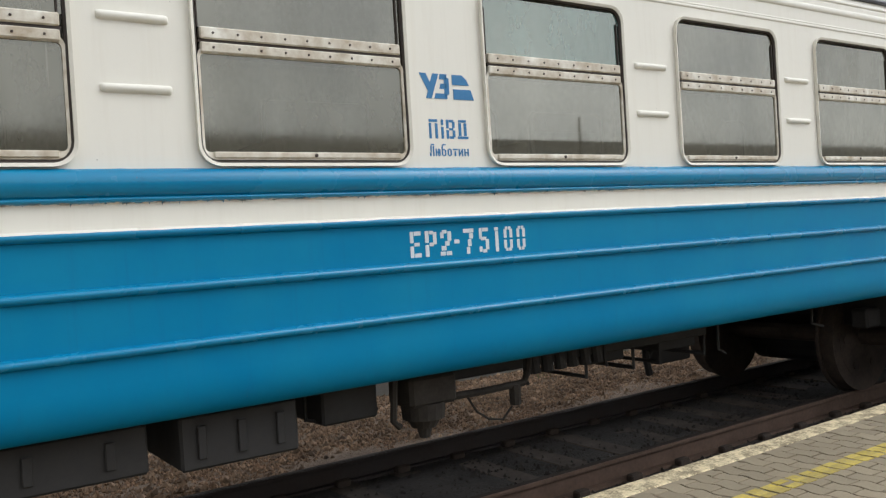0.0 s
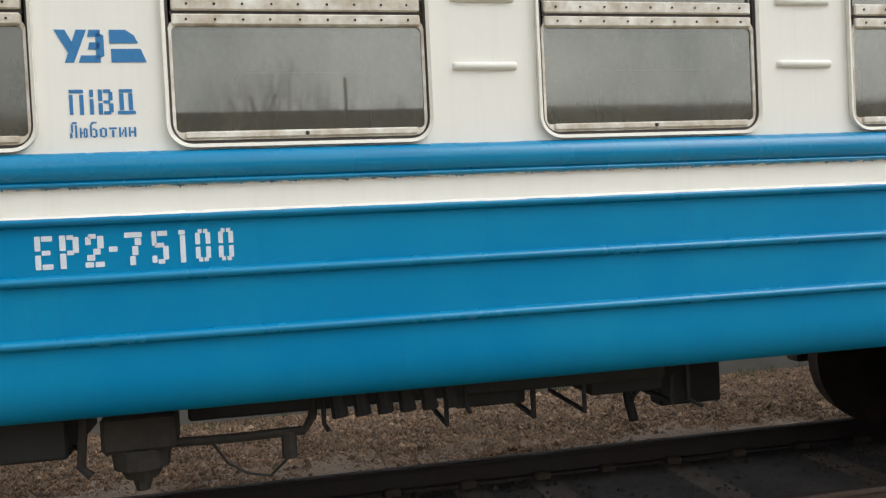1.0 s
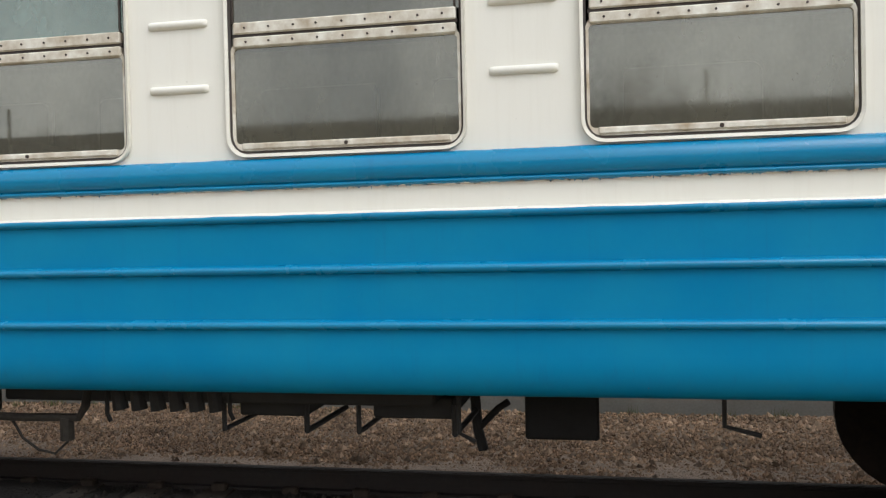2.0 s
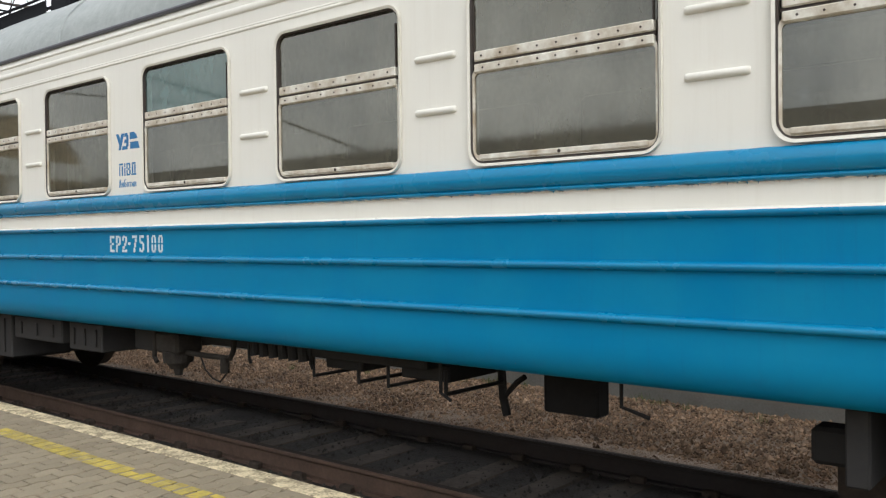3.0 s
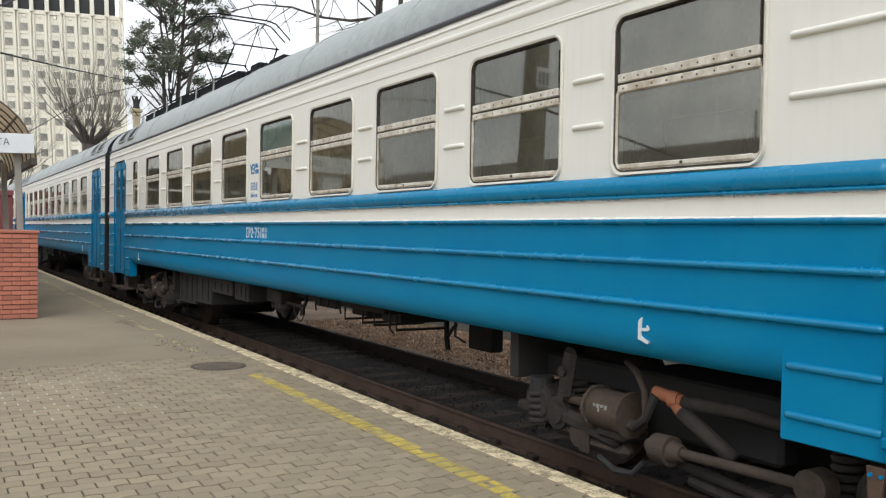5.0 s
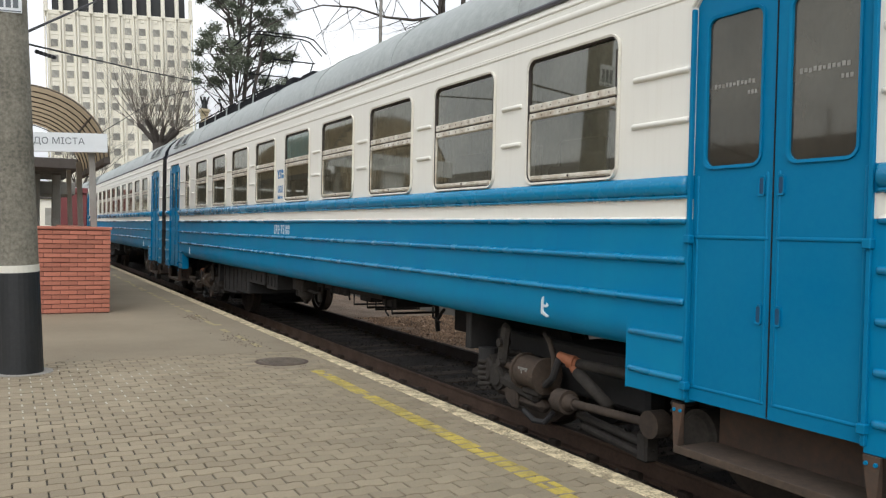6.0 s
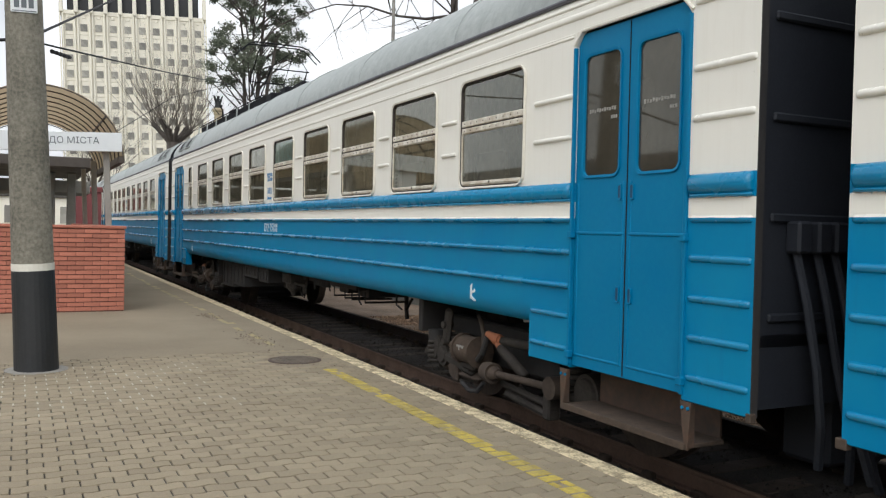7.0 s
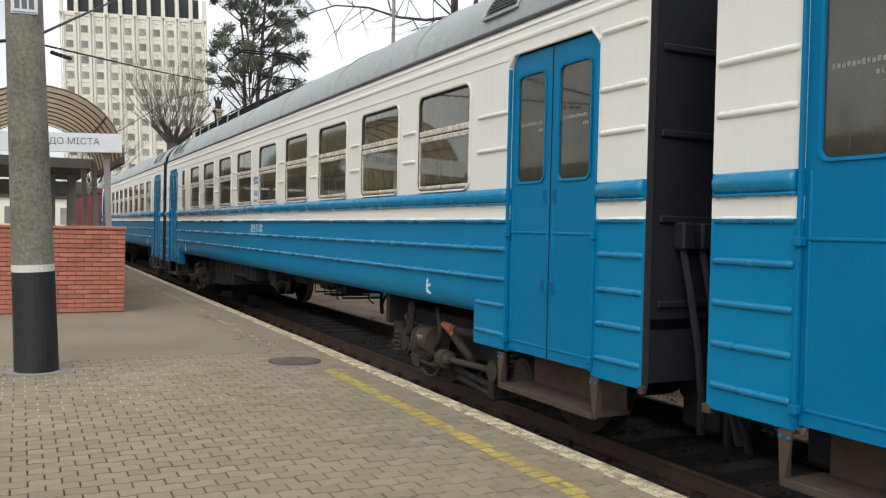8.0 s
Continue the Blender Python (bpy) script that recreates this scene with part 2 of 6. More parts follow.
def pipe(bm, points, r, seg=7):
    """One bent round bar through the points."""
    pts = [Vector(p) for p in points]
    last, side = None, None
    for i, p in enumerate(pts):
        ahead = (pts[min(i + 1, len(pts) - 1)] - pts[max(i - 1, 0)]).normalized()
        if side is None:
            side = ahead.orthogonal().normalized()
        side = (side - ahead * side.dot(ahead)).normalized()
        up = ahead.cross(side)
        now = [bm.verts.new(p + r * (side * math.cos(2 * math.pi * k / seg) + up * math.sin(2 * math.pi * k / seg))) for k in range(seg)]
        if last:
            for k in range(seg):
                bm.faces.new((last[k], last[(k + 1) % seg], now[(k + 1) % seg], now[k]))
        else:
            bm.faces.new(now[::-1])
        last = now
    bm.faces.new(last)
    return bm


def coil(bm, x, y, z0, z1, rad, wire, turns=5, seg=6):
    """A helical spring on a vertical axis."""
    steps = turns * 14
    last = None
    for i in range(steps + 1):
        a = 2 * math.pi * turns * i / steps
        c = Vector((x + rad * math.cos(a), y + rad * math.sin(a), z0 + (z1 - z0) * i / steps))
        out = Vector((math.cos(a), math.sin(a), 0))
        ring = [bm.verts.new(c + wire * (out * math.cos(2 * math.pi * k / seg) + Vector((0, 0, math.sin(2 * math.pi * k / seg))))) for k in range(seg)]
        if last:
            for k in range(seg):
                bm.faces.new((last[k], last[(k + 1) % seg], ring[(k + 1) % seg], ring[k]))
        last = ring
    return bm


def rounded(cx, cz, w, h, r, n=6):
    """Corner points of a rounded rectangle, round the clock."""
    pts = []
    for sx, sz, a0 in ((1, 1, 0), (-1, 1, 90), (-1, -1, 180), (1, -1, 270)):
        for k in range(n + 1):
            a = radians(a0 + 90 * k / n)
            pts.append((cx + sx * (w / 2 - r) + r * math.cos(a), cz + sz * (h / 2 - r) + r * math.sin(a)))
    return pts


def ring(bm, outer, inner, yo, yi, back):
    """A frame between two loops of (x, z): its face from yo to yi, and sides that reach to back."""
    lo = [bm.verts.new((x, yo, z)) for x, z in outer]
    li = [bm.verts.new((x, yi, z)) for x, z in inner]
    bo = [bm.verts.new((x, back, z)) for x, z in outer]
    bi = [bm.verts.new((x, back, z)) for x, z in inner]
    n = len(lo)
    for k in range(n):
        j = (k + 1) % n
        bm.faces.new((lo[k], lo[j], li[j], li[k]))
        bm.faces.new((li[k], li[j], bi[j], bi[k]))
        bm.faces.new((bo[k], bo[j], lo[j], lo[k]))
    return bm


def plate(bm, loop, y, back):
    """A flat plate with the outline loop of (x, z), between y and back."""
    a = [bm.verts.new((x, y, z)) for x, z in loop]
    b = [bm.verts.new((x, back, z)) for x, z in loop]
    bm.faces.new(a)
    bm.faces.new(b[::-1])
    for k in range(len(a)):
        j = (k + 1) % len(a)
        bm.faces.new((a[j], a[k], b[k], b[j]))
    return bm


def half_round(bm, x0, x1, z, hw, depth, taper=0.02, y=0.0, seg=6):
    """A pressed rib along x on the plane y, with rounded ends."""
    last = None
    for x, s in ((x0, 0.25), (x0 + taper * 0.4, 0.8), (x0 + taper, 1), (x1 - taper, 1), (x1 - taper * 0.4, 0.8), (x1, 0.25)):
        now = [bm.verts.new((x, y - depth * s * math.sin(math.pi * k / seg) + 0.002, z + hw * (0.6 + 0.4 * s) * math.cos(math.pi * k / seg))) for k in range(seg + 1)]
        if last:
            for k in range(seg):
                bm.faces.new((last[k], last[k + 1], now[k + 1], now[k]))
        else:
            bm.faces.new(now[::-1])
        last = now
    bm.faces.new(last)
    return bm


def quad(bm, *pts):
    return bm.faces.new([bm.verts.new(p) for p in pts])


# ---- the train ----
HALF, WIDE, PITCH = 9.8, 3.48, 20.17
DOORS = {1: (8.12, 9.27), -1: (8.03, 9.18)}      # the doors stand a little nearer to the middle at one end
RAIL_TOP, WHEEL_R = -0.27, 0.525
PILLAR0, BAY = -0.106, 1.562
WINDOWS = [(PILLAR0 - 0.01 + (k + 0.5) * BAY, 1.06) for k in range(-4, 5)] + [(-7.03, 0.44)]
WIN_Z0, WIN_Z1 = 1.846, 2.772
SKIRT = [(0.135 * (1 - math.sin(math.pi * k / 24)) ** 1.1, 0.95 - 0.193 * math.cos(math.pi * k / 24)) for k in range(13)]


def sheet(bm, x0, x1, prof):
    n = max(1, int((x1 - x0) / 1.2))
    for i in range(n):
        a, b = x0 + (x1 - x0) * i / n, x0 + (x1 - x0) * (i + 1) / n
        for (y0, z0), (y1, z1) in zip(prof, prof[1:]):
            quad(bm, (a, y0, z0), (b, y0, z0), (b, y1, z1), (a, y1, z1)).smooth = len(prof) > 4


def side_wall_mesh():
    bm = bmesh.new()
    sheet(bm, -7.579, 7.579, SKIRT)
    for s in (-1, 1):
        DOOR0, DOOR1 = DOORS[s]
        a, b = sorted((s * 7.58, s * DOOR0))
        sheet(bm, a, b, [(0.02, 0.5), (0, 0.51), (0, 0.95)])
        quad(bm, (s * 7.582, 0.001, 0.5), (s * 7.582, 0.14, 0.5), (s * 7.582, 0.14, 0.948), (s * 7.582, 0.001, 0.948))
        a, b = sorted((s * DOOR1, s * HALF))
        sheet(bm, a, b, [(0.02, 0.48), (0, 0.49), (0, 3.06), (0.03, 3.15)])
        a, b = sorted((s * DOOR0, s * DOOR1))
        sheet(bm, a, b, [(0, 2.89), (0, 3.06), (0.03, 3.15)])
        for x in (DOOR0, DOOR1):
            quad(bm, (s * x, 0, 0.5), (s * x, 0.08, 0.5), (s * x, 0.08, 2.89), (s * x, 0, 2.89))
    lo, hi = -DOORS[-1][0], DOORS[1][0]
    sheet(bm, lo, hi, [(0, 0.95), (0, 1.79)])
    sheet(bm, lo, hi, [(0, 2.80), (0, 3.06), (0.03, 3.15)])
    wins = sorted(WINDOWS)
    cuts = [lo] + [(a[0] + a[1] / 2 + b[0] - b[1] / 2) / 2 for a, b in zip(wins, wins[1:])] + [hi]
    for (cx, w), c0, c1 in zip(wins, cuts, cuts[1:]):
        x0, x1, z0, z1, r = cx - w / 2, cx + w / 2, WIN_Z0, WIN_Z1, 0.085
        quad(bm, (c0, 0, 1.79), (x0, 0, 1.79), (x0, 0, 2.80), (c0, 0, 2.80))
        quad(bm, (x1, 0, 1.79), (c1, 0, 1.79), (c1, 0, 2.80), (x1, 0, 2.80))
        quad(bm, (x0, 0, 1.79), (x1, 0, 1.79), (x1, 0, z0), (x0, 0, z0))
        quad(bm, (x0, 0, z1), (x1, 0, z1), (x1, 0, 2.80), (x0, 0, 2.80))
        loop = rounded(cx, (z0 + z1) / 2, w, z1 - z0, r)
        for q, (px, pz) in enumerate(((x1, z1), (x0, z1), (x0, z0), (x1, z0))):
            arc = loop[q * 7:q * 7 + 7]
            for a, b in zip(arc, arc[1:]):
                quad(bm, (px, 0, pz), (a[0], 0, a[1]), (b[0], 0, b[1]))
        for a, b in zip(loop, loop[1:] + loop[:1]):
            quad(bm, (a[0], 0, a[1]), (b[0], 0, b[1]), (b[0], 0.07, b[1]), (a[0], 0.07, a[1]))
    bmesh.ops.remove_doubles(bm, verts=bm.verts, dist=0.0005)
    bmesh.ops.recalc_face_normals(bm, faces=bm.faces)
    return bm


def window_unit(car, cx, w, teal=False):
    """A window: outer flange, seal, lower and upper sash with screwed rails, sill and two panes."""
    zc, h = (WIN_Z0 + WIN_Z1) / 2, WIN_Z1 - WIN_Z0
    bm = ring(bmesh.new(), rounded(cx, zc, w + 0.024, h + 0.026, 0.096), rounded(cx, zc, w - 0.004, h - 0.004, 0.084), -0.014, -0.008, 0.01)
    win = part("window", bm, WHITE_PAINT, car)
    part("seal", ring(bmesh.new(), rounded(cx, zc, w - 0.006, h - 0.006, 0.082), rounded(cx, zc, w - 0.026, h - 0.026, 0.073), -0.004, 0.004, 0.02), SEAL, win)
    part("lower_sash", ring(bmesh.new(), rounded(cx, 2.112, w - 0.018, 0.500, 0.066), rounded(cx, 2.107, w - 0.046, 0.424, 0.022), 0.002, 0.006, 0.02), FRAME, win)
    x0, x1 = cx - w / 2 + 0.026, cx + w / 2 - 0.026
    part("sill", boxed(x0 + 0.03, x1 - 0.03, -0.006, 0.02, 1.868, 1.897, 0.005), FRAME, win)
    part("drain_plug", rod(bmesh.new(), (cx + 0.01, -0.004, 1.882), (cx + 0.01, -0.013, 1.882), 0.010, 0.007, 8), SCREW, win)
    for x in (x0, x1):
        part("sash_stile", boxed(x - 0.011, x - 0.003, 0.004, 0.02, 2.43, 2.68, 0.002), SEAL, win)
    rows = bmesh.new()
    for z0, z1 in ((2.322, 2.368), (2.381, 2.434)):
        part("sash_rail", boxed(x0, x1, -0.006, 0.03, z0, z1, 0.006), FRAME, win)
        n = max(3, round((x1 - x0) / 0.108))
        for k in range(n):
            x = x0 + (x1 - x0) * (k + 0.5) / n + random.uniform(-0.006, 0.006)
            rod(rows, (x, -0.004, (z0 + z1) / 2), (x, -0.010, (z0 + z1) / 2), 0.0062, 0.005, 6)
    tagged(part("screw_row", rows, SCREW, win), kind="stuff")
    part("gap_strip", boxed(x0 - 0.006, x1 + 0.006, 0.004, 0.018, 2.366, 2.383), SEAL, win)
    for name, z0, z1, m in (("lower_pane", 1.885, 2.326, GLASS), ("upper_pane", 2.432, 2.745, TEAL_GLASS if teal else GLASS)):
        bm = bmesh.new()
        quad(bm, (x0 - 0.014, 0.014, z0), (x1 + 0.014, 0.014, z0), (x1 + 0.014, 0.014, z1), (x0 - 0.014, 0.014, z1))
        ob = part(name, bm, m, win)
        ob.visible_shadow = False
    win.location = (0.006, -0.012, 0)      # the frame stands proud of the sheet
    return win


def far_window(car, cx, w):
    """The same opening on the far side of the car."""
    zc, h = (WIN_Z0 + WIN_Z1) / 2, WIN_Z1 - WIN_Z0
    loop = rounded(cx, zc, w + 0.04, h + 0.04, 0.1)
    win = part("window", ring(bmesh.new(), loop, rounded(cx, zc, w - 0.06, h - 0.06, 0.06), WIDE + 0.01, WIDE - 0.01, WIDE - 0.03), INSIDE, car)
    part("sash_rail", boxed(cx - w / 2, cx + w / 2, WIDE - 0.03, WIDE, 2.30, 2.41, 0.006), INSIDE, win)
    bm = bmesh.new()
    quad(bm, (cx - w / 2, WIDE - 0.034, WIN_Z0), (cx + w / 2, WIDE - 0.034, WIN_Z0), (cx + w / 2, WIDE - 0.034, WIN_Z1), (cx - w / 2, WIDE - 0.034, WIN_Z1))
    part("pane", bm, FAR_GLASS, win).visible_shadow = False


def door_leaf(car, x0, x1, handle_x):
    """One leaf of a vestibule door with pressed edges, a window, a cross rail and two recessed handles."""
    cut = 0.06
    outer_left = abs(x0) in DOORS[1] + DOORS[-1]
    g = 0.003
    a, b = (x0 + g, x1 - 0.004) if outer_left else (x0 + 0.004, x1 - g)
    loop = [(a, 0.52), (b, 0.52)]
    loop += [(b, 2.87)] if outer_left else [(b, 2.87 - cut), (b - cut, 2.87)]
    loop += [(a + cut, 2.87), (a, 2.87 - cut)] if outer_left else [(a, 2.87)]
    bm = bmesh.new()
    cx, w, z0, z1 = (x0 + x1) / 2, 0.385, 1.87, 2.70
    hole = rounded(cx, (z0 + z1) / 2, w, z1 - z0, 0.055)
    # the sheet round the window
    X = [a, cx - w / 2, cx + w / 2, b]
    for (p, q), (s, t) in (((a, b), (0.52, z0)), ((a, X[1]), (z0, z1)), ((X[2], b), (z0, z1)), ((X[1], X[2]), (z1, 2.87)), ((a, X[1]), (z1, 2.87 - cut)), ((X[2], b), (z1, 2.87 - cut))):
        quad(bm, (p, 0.018, s), (q, 0.018, s), (q, 0.018, t), (p, 0.018, t))
    if outer_left:
        quad(bm, (a, 0.018, 2.87 - cut), (X[1], 0.018, 2.87 - cut), (X[1], 0.018, 2.87), (a + cut, 0.018, 2.87))
        quad(bm, (X[2], 0.018, 2.87 - cut), (b, 0.018, 2.87 - cut), (b, 0.018, 2.87), (X[2], 0.018, 2.87))
    else:
        quad(bm, (X[2], 0.018, 2.87 - cut), (b, 0.018, 2.87 - cut), (b - cut, 0.018, 2.87), (X[2], 0.018, 2.87))
        quad(bm, (a, 0.018, 2.87 - cut), (X[1], 0.018, 2.87 - cut), (X[1], 0.018, 2.87), (a, 0.018, 2.87))
    for k, (px, pz) in enumerate(((X[2], z1), (X[1], z1), (X[1], z0), (X[2], z0))):
        arc = hole[k * 7:k * 7 + 7]
        for p, q in zip(arc, arc[1:]):
            quad(bm, (px, 0.018, pz), (p[0], 0.018, p[1]), (q[0], 0.018, q[1]))
    quad(bm, (a, 0.018, 0.52), (b, 0.018, 0.52), (b, 0.05, 0.52), (a, 0.05, 0.52))
    bmesh.ops.remove_doubles(bm, verts=bm.verts, dist=0.0005)
    bmesh.ops.recalc_face_normals(bm, faces=bm.faces)
    leaf = part("door_leaf", bm, BLUE_DOOR, car)
    part("window_frame", ring(bmesh.new(), rounded(cx, (z0 + z1) / 2, w + 0.035, z1 - z0 + 0.035, 0.07), hole, 0.006, 0.010, 0.03), BLUE_DOOR, leaf)
    bm = bmesh.new()
    bm.faces.new([bm.verts.new((x, 0.026, z)) for x, z in hole])
    pane = part("pane", bm, DOOR_GLASS, leaf, "grimy brown door pane")
    pane.visible_shadow = False
    notice = bmesh.new()
    for k in range(11):
        x = cx - 0.15 + 0.027 * k
        box(notice, x, x + 0.019, 0.0235, 0.025, 2.302 + 0.004 * (k % 2), 2.330 - 0.003 * (k % 3))
    for k in range(3):
        box(notice, cx + 0.09 + 0.024 * k, cx + 0.107 + 0.024 * k, 0.0235, 0.025, 2.245, 2.268)
    part("notice", notice, FAINT, leaf, "worn row of small white letters")
    edge = bmesh.new()
    for x in (a + 0.035, b - 0.035):
        half_round(edge, 0.6, 1.82, x, 0.010, 0.008, 0.01, 0.018)
        bmesh.ops.rotate(edge, verts=[v for v in edge.verts if not v.tag], cent=(0, 0, 0), matrix=Matrix.Identity(3))
        for v in edge.verts:
            if not v.tag:
                v.co = Vector((v.co.z, v.co.y, v.co.x))
                v.tag = True
    part("pressed_edge", edge, BLUE_DOOR, leaf, smooth=True)
    part("cross_rail", half_round(bmesh.new(), a + 0.02, b - 0.02, 1.468, 0.012, 0.010, 0.01, 0.018), BLUE_DOOR, leaf, smooth=True)
    part("bottom_rail", half_round(bmesh.new(), a + 0.02, b - 0.02, 0.60, 0.011, 0.008, 0.01, 0.018), BLUE_DOOR, leaf, smooth=True)
    for z in (1.745, 1.065):
        hd = part("handle", ring(bmesh.new(), rounded(handle_x, z, 0.042, 0.105, 0.012, 3), rounded(handle_x, z, 0.026, 0.086, 0.010, 3), 0.004, 0.006, 0.018), BLUE_DOOR, leaf)
        bm = bmesh.new()
        plate(bm, rounded(handle_x, z, 0.027, 0.087, 0.010, 3), 0.008, 0.017)
        # the recess is a darker blue than the leaf round it
        part("recess", bm, DEEP_BLUE, leaf)
    return leaf


def doorway(car, s):
    """A double door with its head, hinges and the hanging step."""
    xs = sorted(s * d for d in DOORS[s])
    mid = (xs[0] + xs[1]) / 2
    door_leaf(car, xs[0], mid, mid - 0.07)
    door_leaf(car, mid, xs[1], mid + 0.055)
    part("door_gap", boxed(mid - 0.002, mid + 0.002, 0.012, 0.019, 0.53, 2.86), BLACK, car)
    bm = bmesh.new()
    for a, b in (((xs[0] - 0.02, 2.80), (xs[0] + 0.07, 2.89)), ((xs[1] + 0.02, 2.80), (xs[1] - 0.07, 2.89))):
        pipe(bm, [(a[0], -0.006, a[1]), (b[0], -0.006, b[1])], 0.012, 6)
    pipe(bm, [(xs[0] + 0.07, -0.006, 2.89), (xs[1] - 0.07, -0.006, 2.89)], 0.012, 6)
    part("door_head", bm, WHITE_PAINT, car)
    for x, d in ((xs[0], 0.075), (xs[1], -0.075)):
        part("door_corner", plate(bmesh.new(), [(x, 2.79), (x + d, 2.892), (x, 2.892)], -0.003, 0.03), WHITE_PAINT, car)
    for x in (xs[0], xs[1]):
        side = -1 if x == xs[0] else 1
        part("hinge_post", boxed(x - 0.012 + side * 0.004, x + 0.012 + side * 0.004, -0.018, 0.01, 0.52, 2.78, 0.003), BLUE_DOOR, car)
        for z in (1.455, 0.60):
            part("hinge", boxed(x - 0.022, x + 0.026, -0.034, 0.012, z - 0.025, z + 0.025, 0.006), BLUE_DOOR, car)
    step = part("step", boxed(xs[0] - 0.06, xs[1] + 0.06, -0.02, 0.30, 0.205, 0.232, 0.004), BRAKE, car, "worn rusty step plate")
    part("back_plate", boxed(xs[0] - 0.02, xs[1] + 0.02, 0.30, 0.315, 0.22, 0.5), STEP_RUST, step)
    part("lip", boxed(xs[0] - 0.06, xs[1] + 0.06, -0.028, -0.018, 0.198, 0.244, 0.003), BRAKE, step)
    for x, side in ((xs[0] - 0.05, -1), (xs[1] + 0.05, 1)):
        br = part("step_bracket", plate(bmesh.new(), [(x - 0.045, 0.485), (x + 0.045, 0.485), (x + 0.012 + side * 0.012, 0.2), (x - 0.012 + side * 0.012, 0.2)], -0.012, 0.004), STEP_RUST, car)
        part("side_plate", boxed(x + side * 0.012 - 0.005, x + side * 0.012 + 0.005, 0.0, 0.05, 0.21, 0.475), STEP_RUST, br)
        bm = bmesh.new()
        for dx in (-0.025, 0.025):
            rod(bm, (x + dx, -0.008, 0.448), (x + dx, -0.022, 0.448), 0.012, 0.010, 6)
        part("bolts", bm, BLUE_DOOR, br)


STROKES = {
    # stencil letters as strokes (x0, z0, x1, z1) in a cell 1 wide and 1 high, cut by the bridges of the stencil
    "E": [(0, 0, .3, .44), (0, .56, .3, 1), (.36, .84, .95, 1), (.36, .43, .82, .57), (.36, 0, .95, .16)],
    "P": [(0, 0, .3, .46), (0, .54, .3, 1), (.36, .86, .7, 1), (.36, .4, .7, .54), (.66, .46, .95, .94)],
    "2": [(.05, .68, .32, .92), (.2, .86, .58, 1), (.64, .56, .95, .94), (.42, .38, .78, .56), (.1, .2, .5, .38), (0, 0, .42, .16), (.5, 0, .95, .16)],
    "-": [(.15, .44, .85, .6)],
    "7": [(0, .84, .95, 1), (.55, .6, .9, .82), (.4, .3, .72, .58), (.26, 0, .56, .28)],
    "5": [(.05, .56, .3, 1), (.36, .85, .9, 1), (.2, .5, .7, .64), (.64, .12, .94, .54), (.36, 0, .72, .14), (.03, .04, .3, .26)],
    "1": [(.28, 0, .62, .84), (.2, .86, .62, 1)],
    "0": [(.03, .1, .32, .46), (.03, .54, .32, .9), (.66, .1, .95, .46), (.66, .54, .95, .9), (.2, .87, .45, 1), (.53, .87, .8, 1), (.2, 0, .45, .13), (.53, 0, .8, .13)],
    "П": [(0, 0, .24, .8), (0, .86, .95, 1), (.68, 0, .95, .8)],
    "І": [(.3, 0, .65, .62), (.3, .7, .65, 1)],
    "В": [(0, 0, .26, .46), (0, .54, .26, 1), (.32, .86, .8, 1), (.66, .56, .92, .9), (.32, .44, .75, .56), (.68, .08, .95, .44), (.32, 0, .78, .13)],
    "Д": [(.12, .16, .36, .84), (.12, .87, .85, 1), (.62, .16, .86, .84), (0, 0, 1, .13)],
    "Л": [(0, 0, .3, .3), (.16, .34, .4, .86), (.3, .88, .9, 1), (.66, 0, .9, .82)],
    "ю": [(0, 0, .22, .62), (.26, .26, .42, .38), (.46, .06, .64, .56), (.76, .06, .96, .56), (.58, 0, .82, .1), (.58, .52, .82, .62)],
    "б": [(.05, .06, .3, .8), (.3, .9, .9, 1), (.14, .82, .4, .92), (.36, 0, .75, .1), (.7, .06, .95, .5), (.36, .48, .75, .58)],
    "о": [(.05, .06, .32, .56), (.66, .06, .93, .56), (.3, 0, .68, .1), (.3, .52, .68, .62)],
    "т": [(0, .5, .95, .62), (.34, 0, .62, .44)],
    "и": [(.02, 0, .25, .62), (.7, 0, .95, .62), (.32, .14, .5, .32), (.48, .3, .64, .48)],
    "н": [(.02, 0, .27, .62), (.68, 0, .95, .62), (.32, .25, .63, .37)],
}


def stencil(text, xs, z, high, y):
    """Stencilled characters, each at its own place (x, width)."""
    bm = bmesh.new()
    for ch, (x, cell) in zip(text, xs):
        for a, b, c, d in STROKES[ch]:
            k = 0.10 * cell
            loop = [(x + a * cell, z + b * high), (x + c * cell, z + b * high), (x + c * cell, z + d * high), (x + a * cell, z + d * high)]
            q = min(c - a, (d - b) * high / cell) * cell * 0.12
            (x0, z0), (x1, _), (_, z1), _ = loop
            plate(bm, [(x0 + q, z0), (x1 - q, z0), (x1, z0 + q), (x1, z1 - q), (x1 - q, z1), (x0 + q, z1), (x0, z1 - q), (x0, z0 + q)], y - 0.0025, y + 0.001)
    return bm


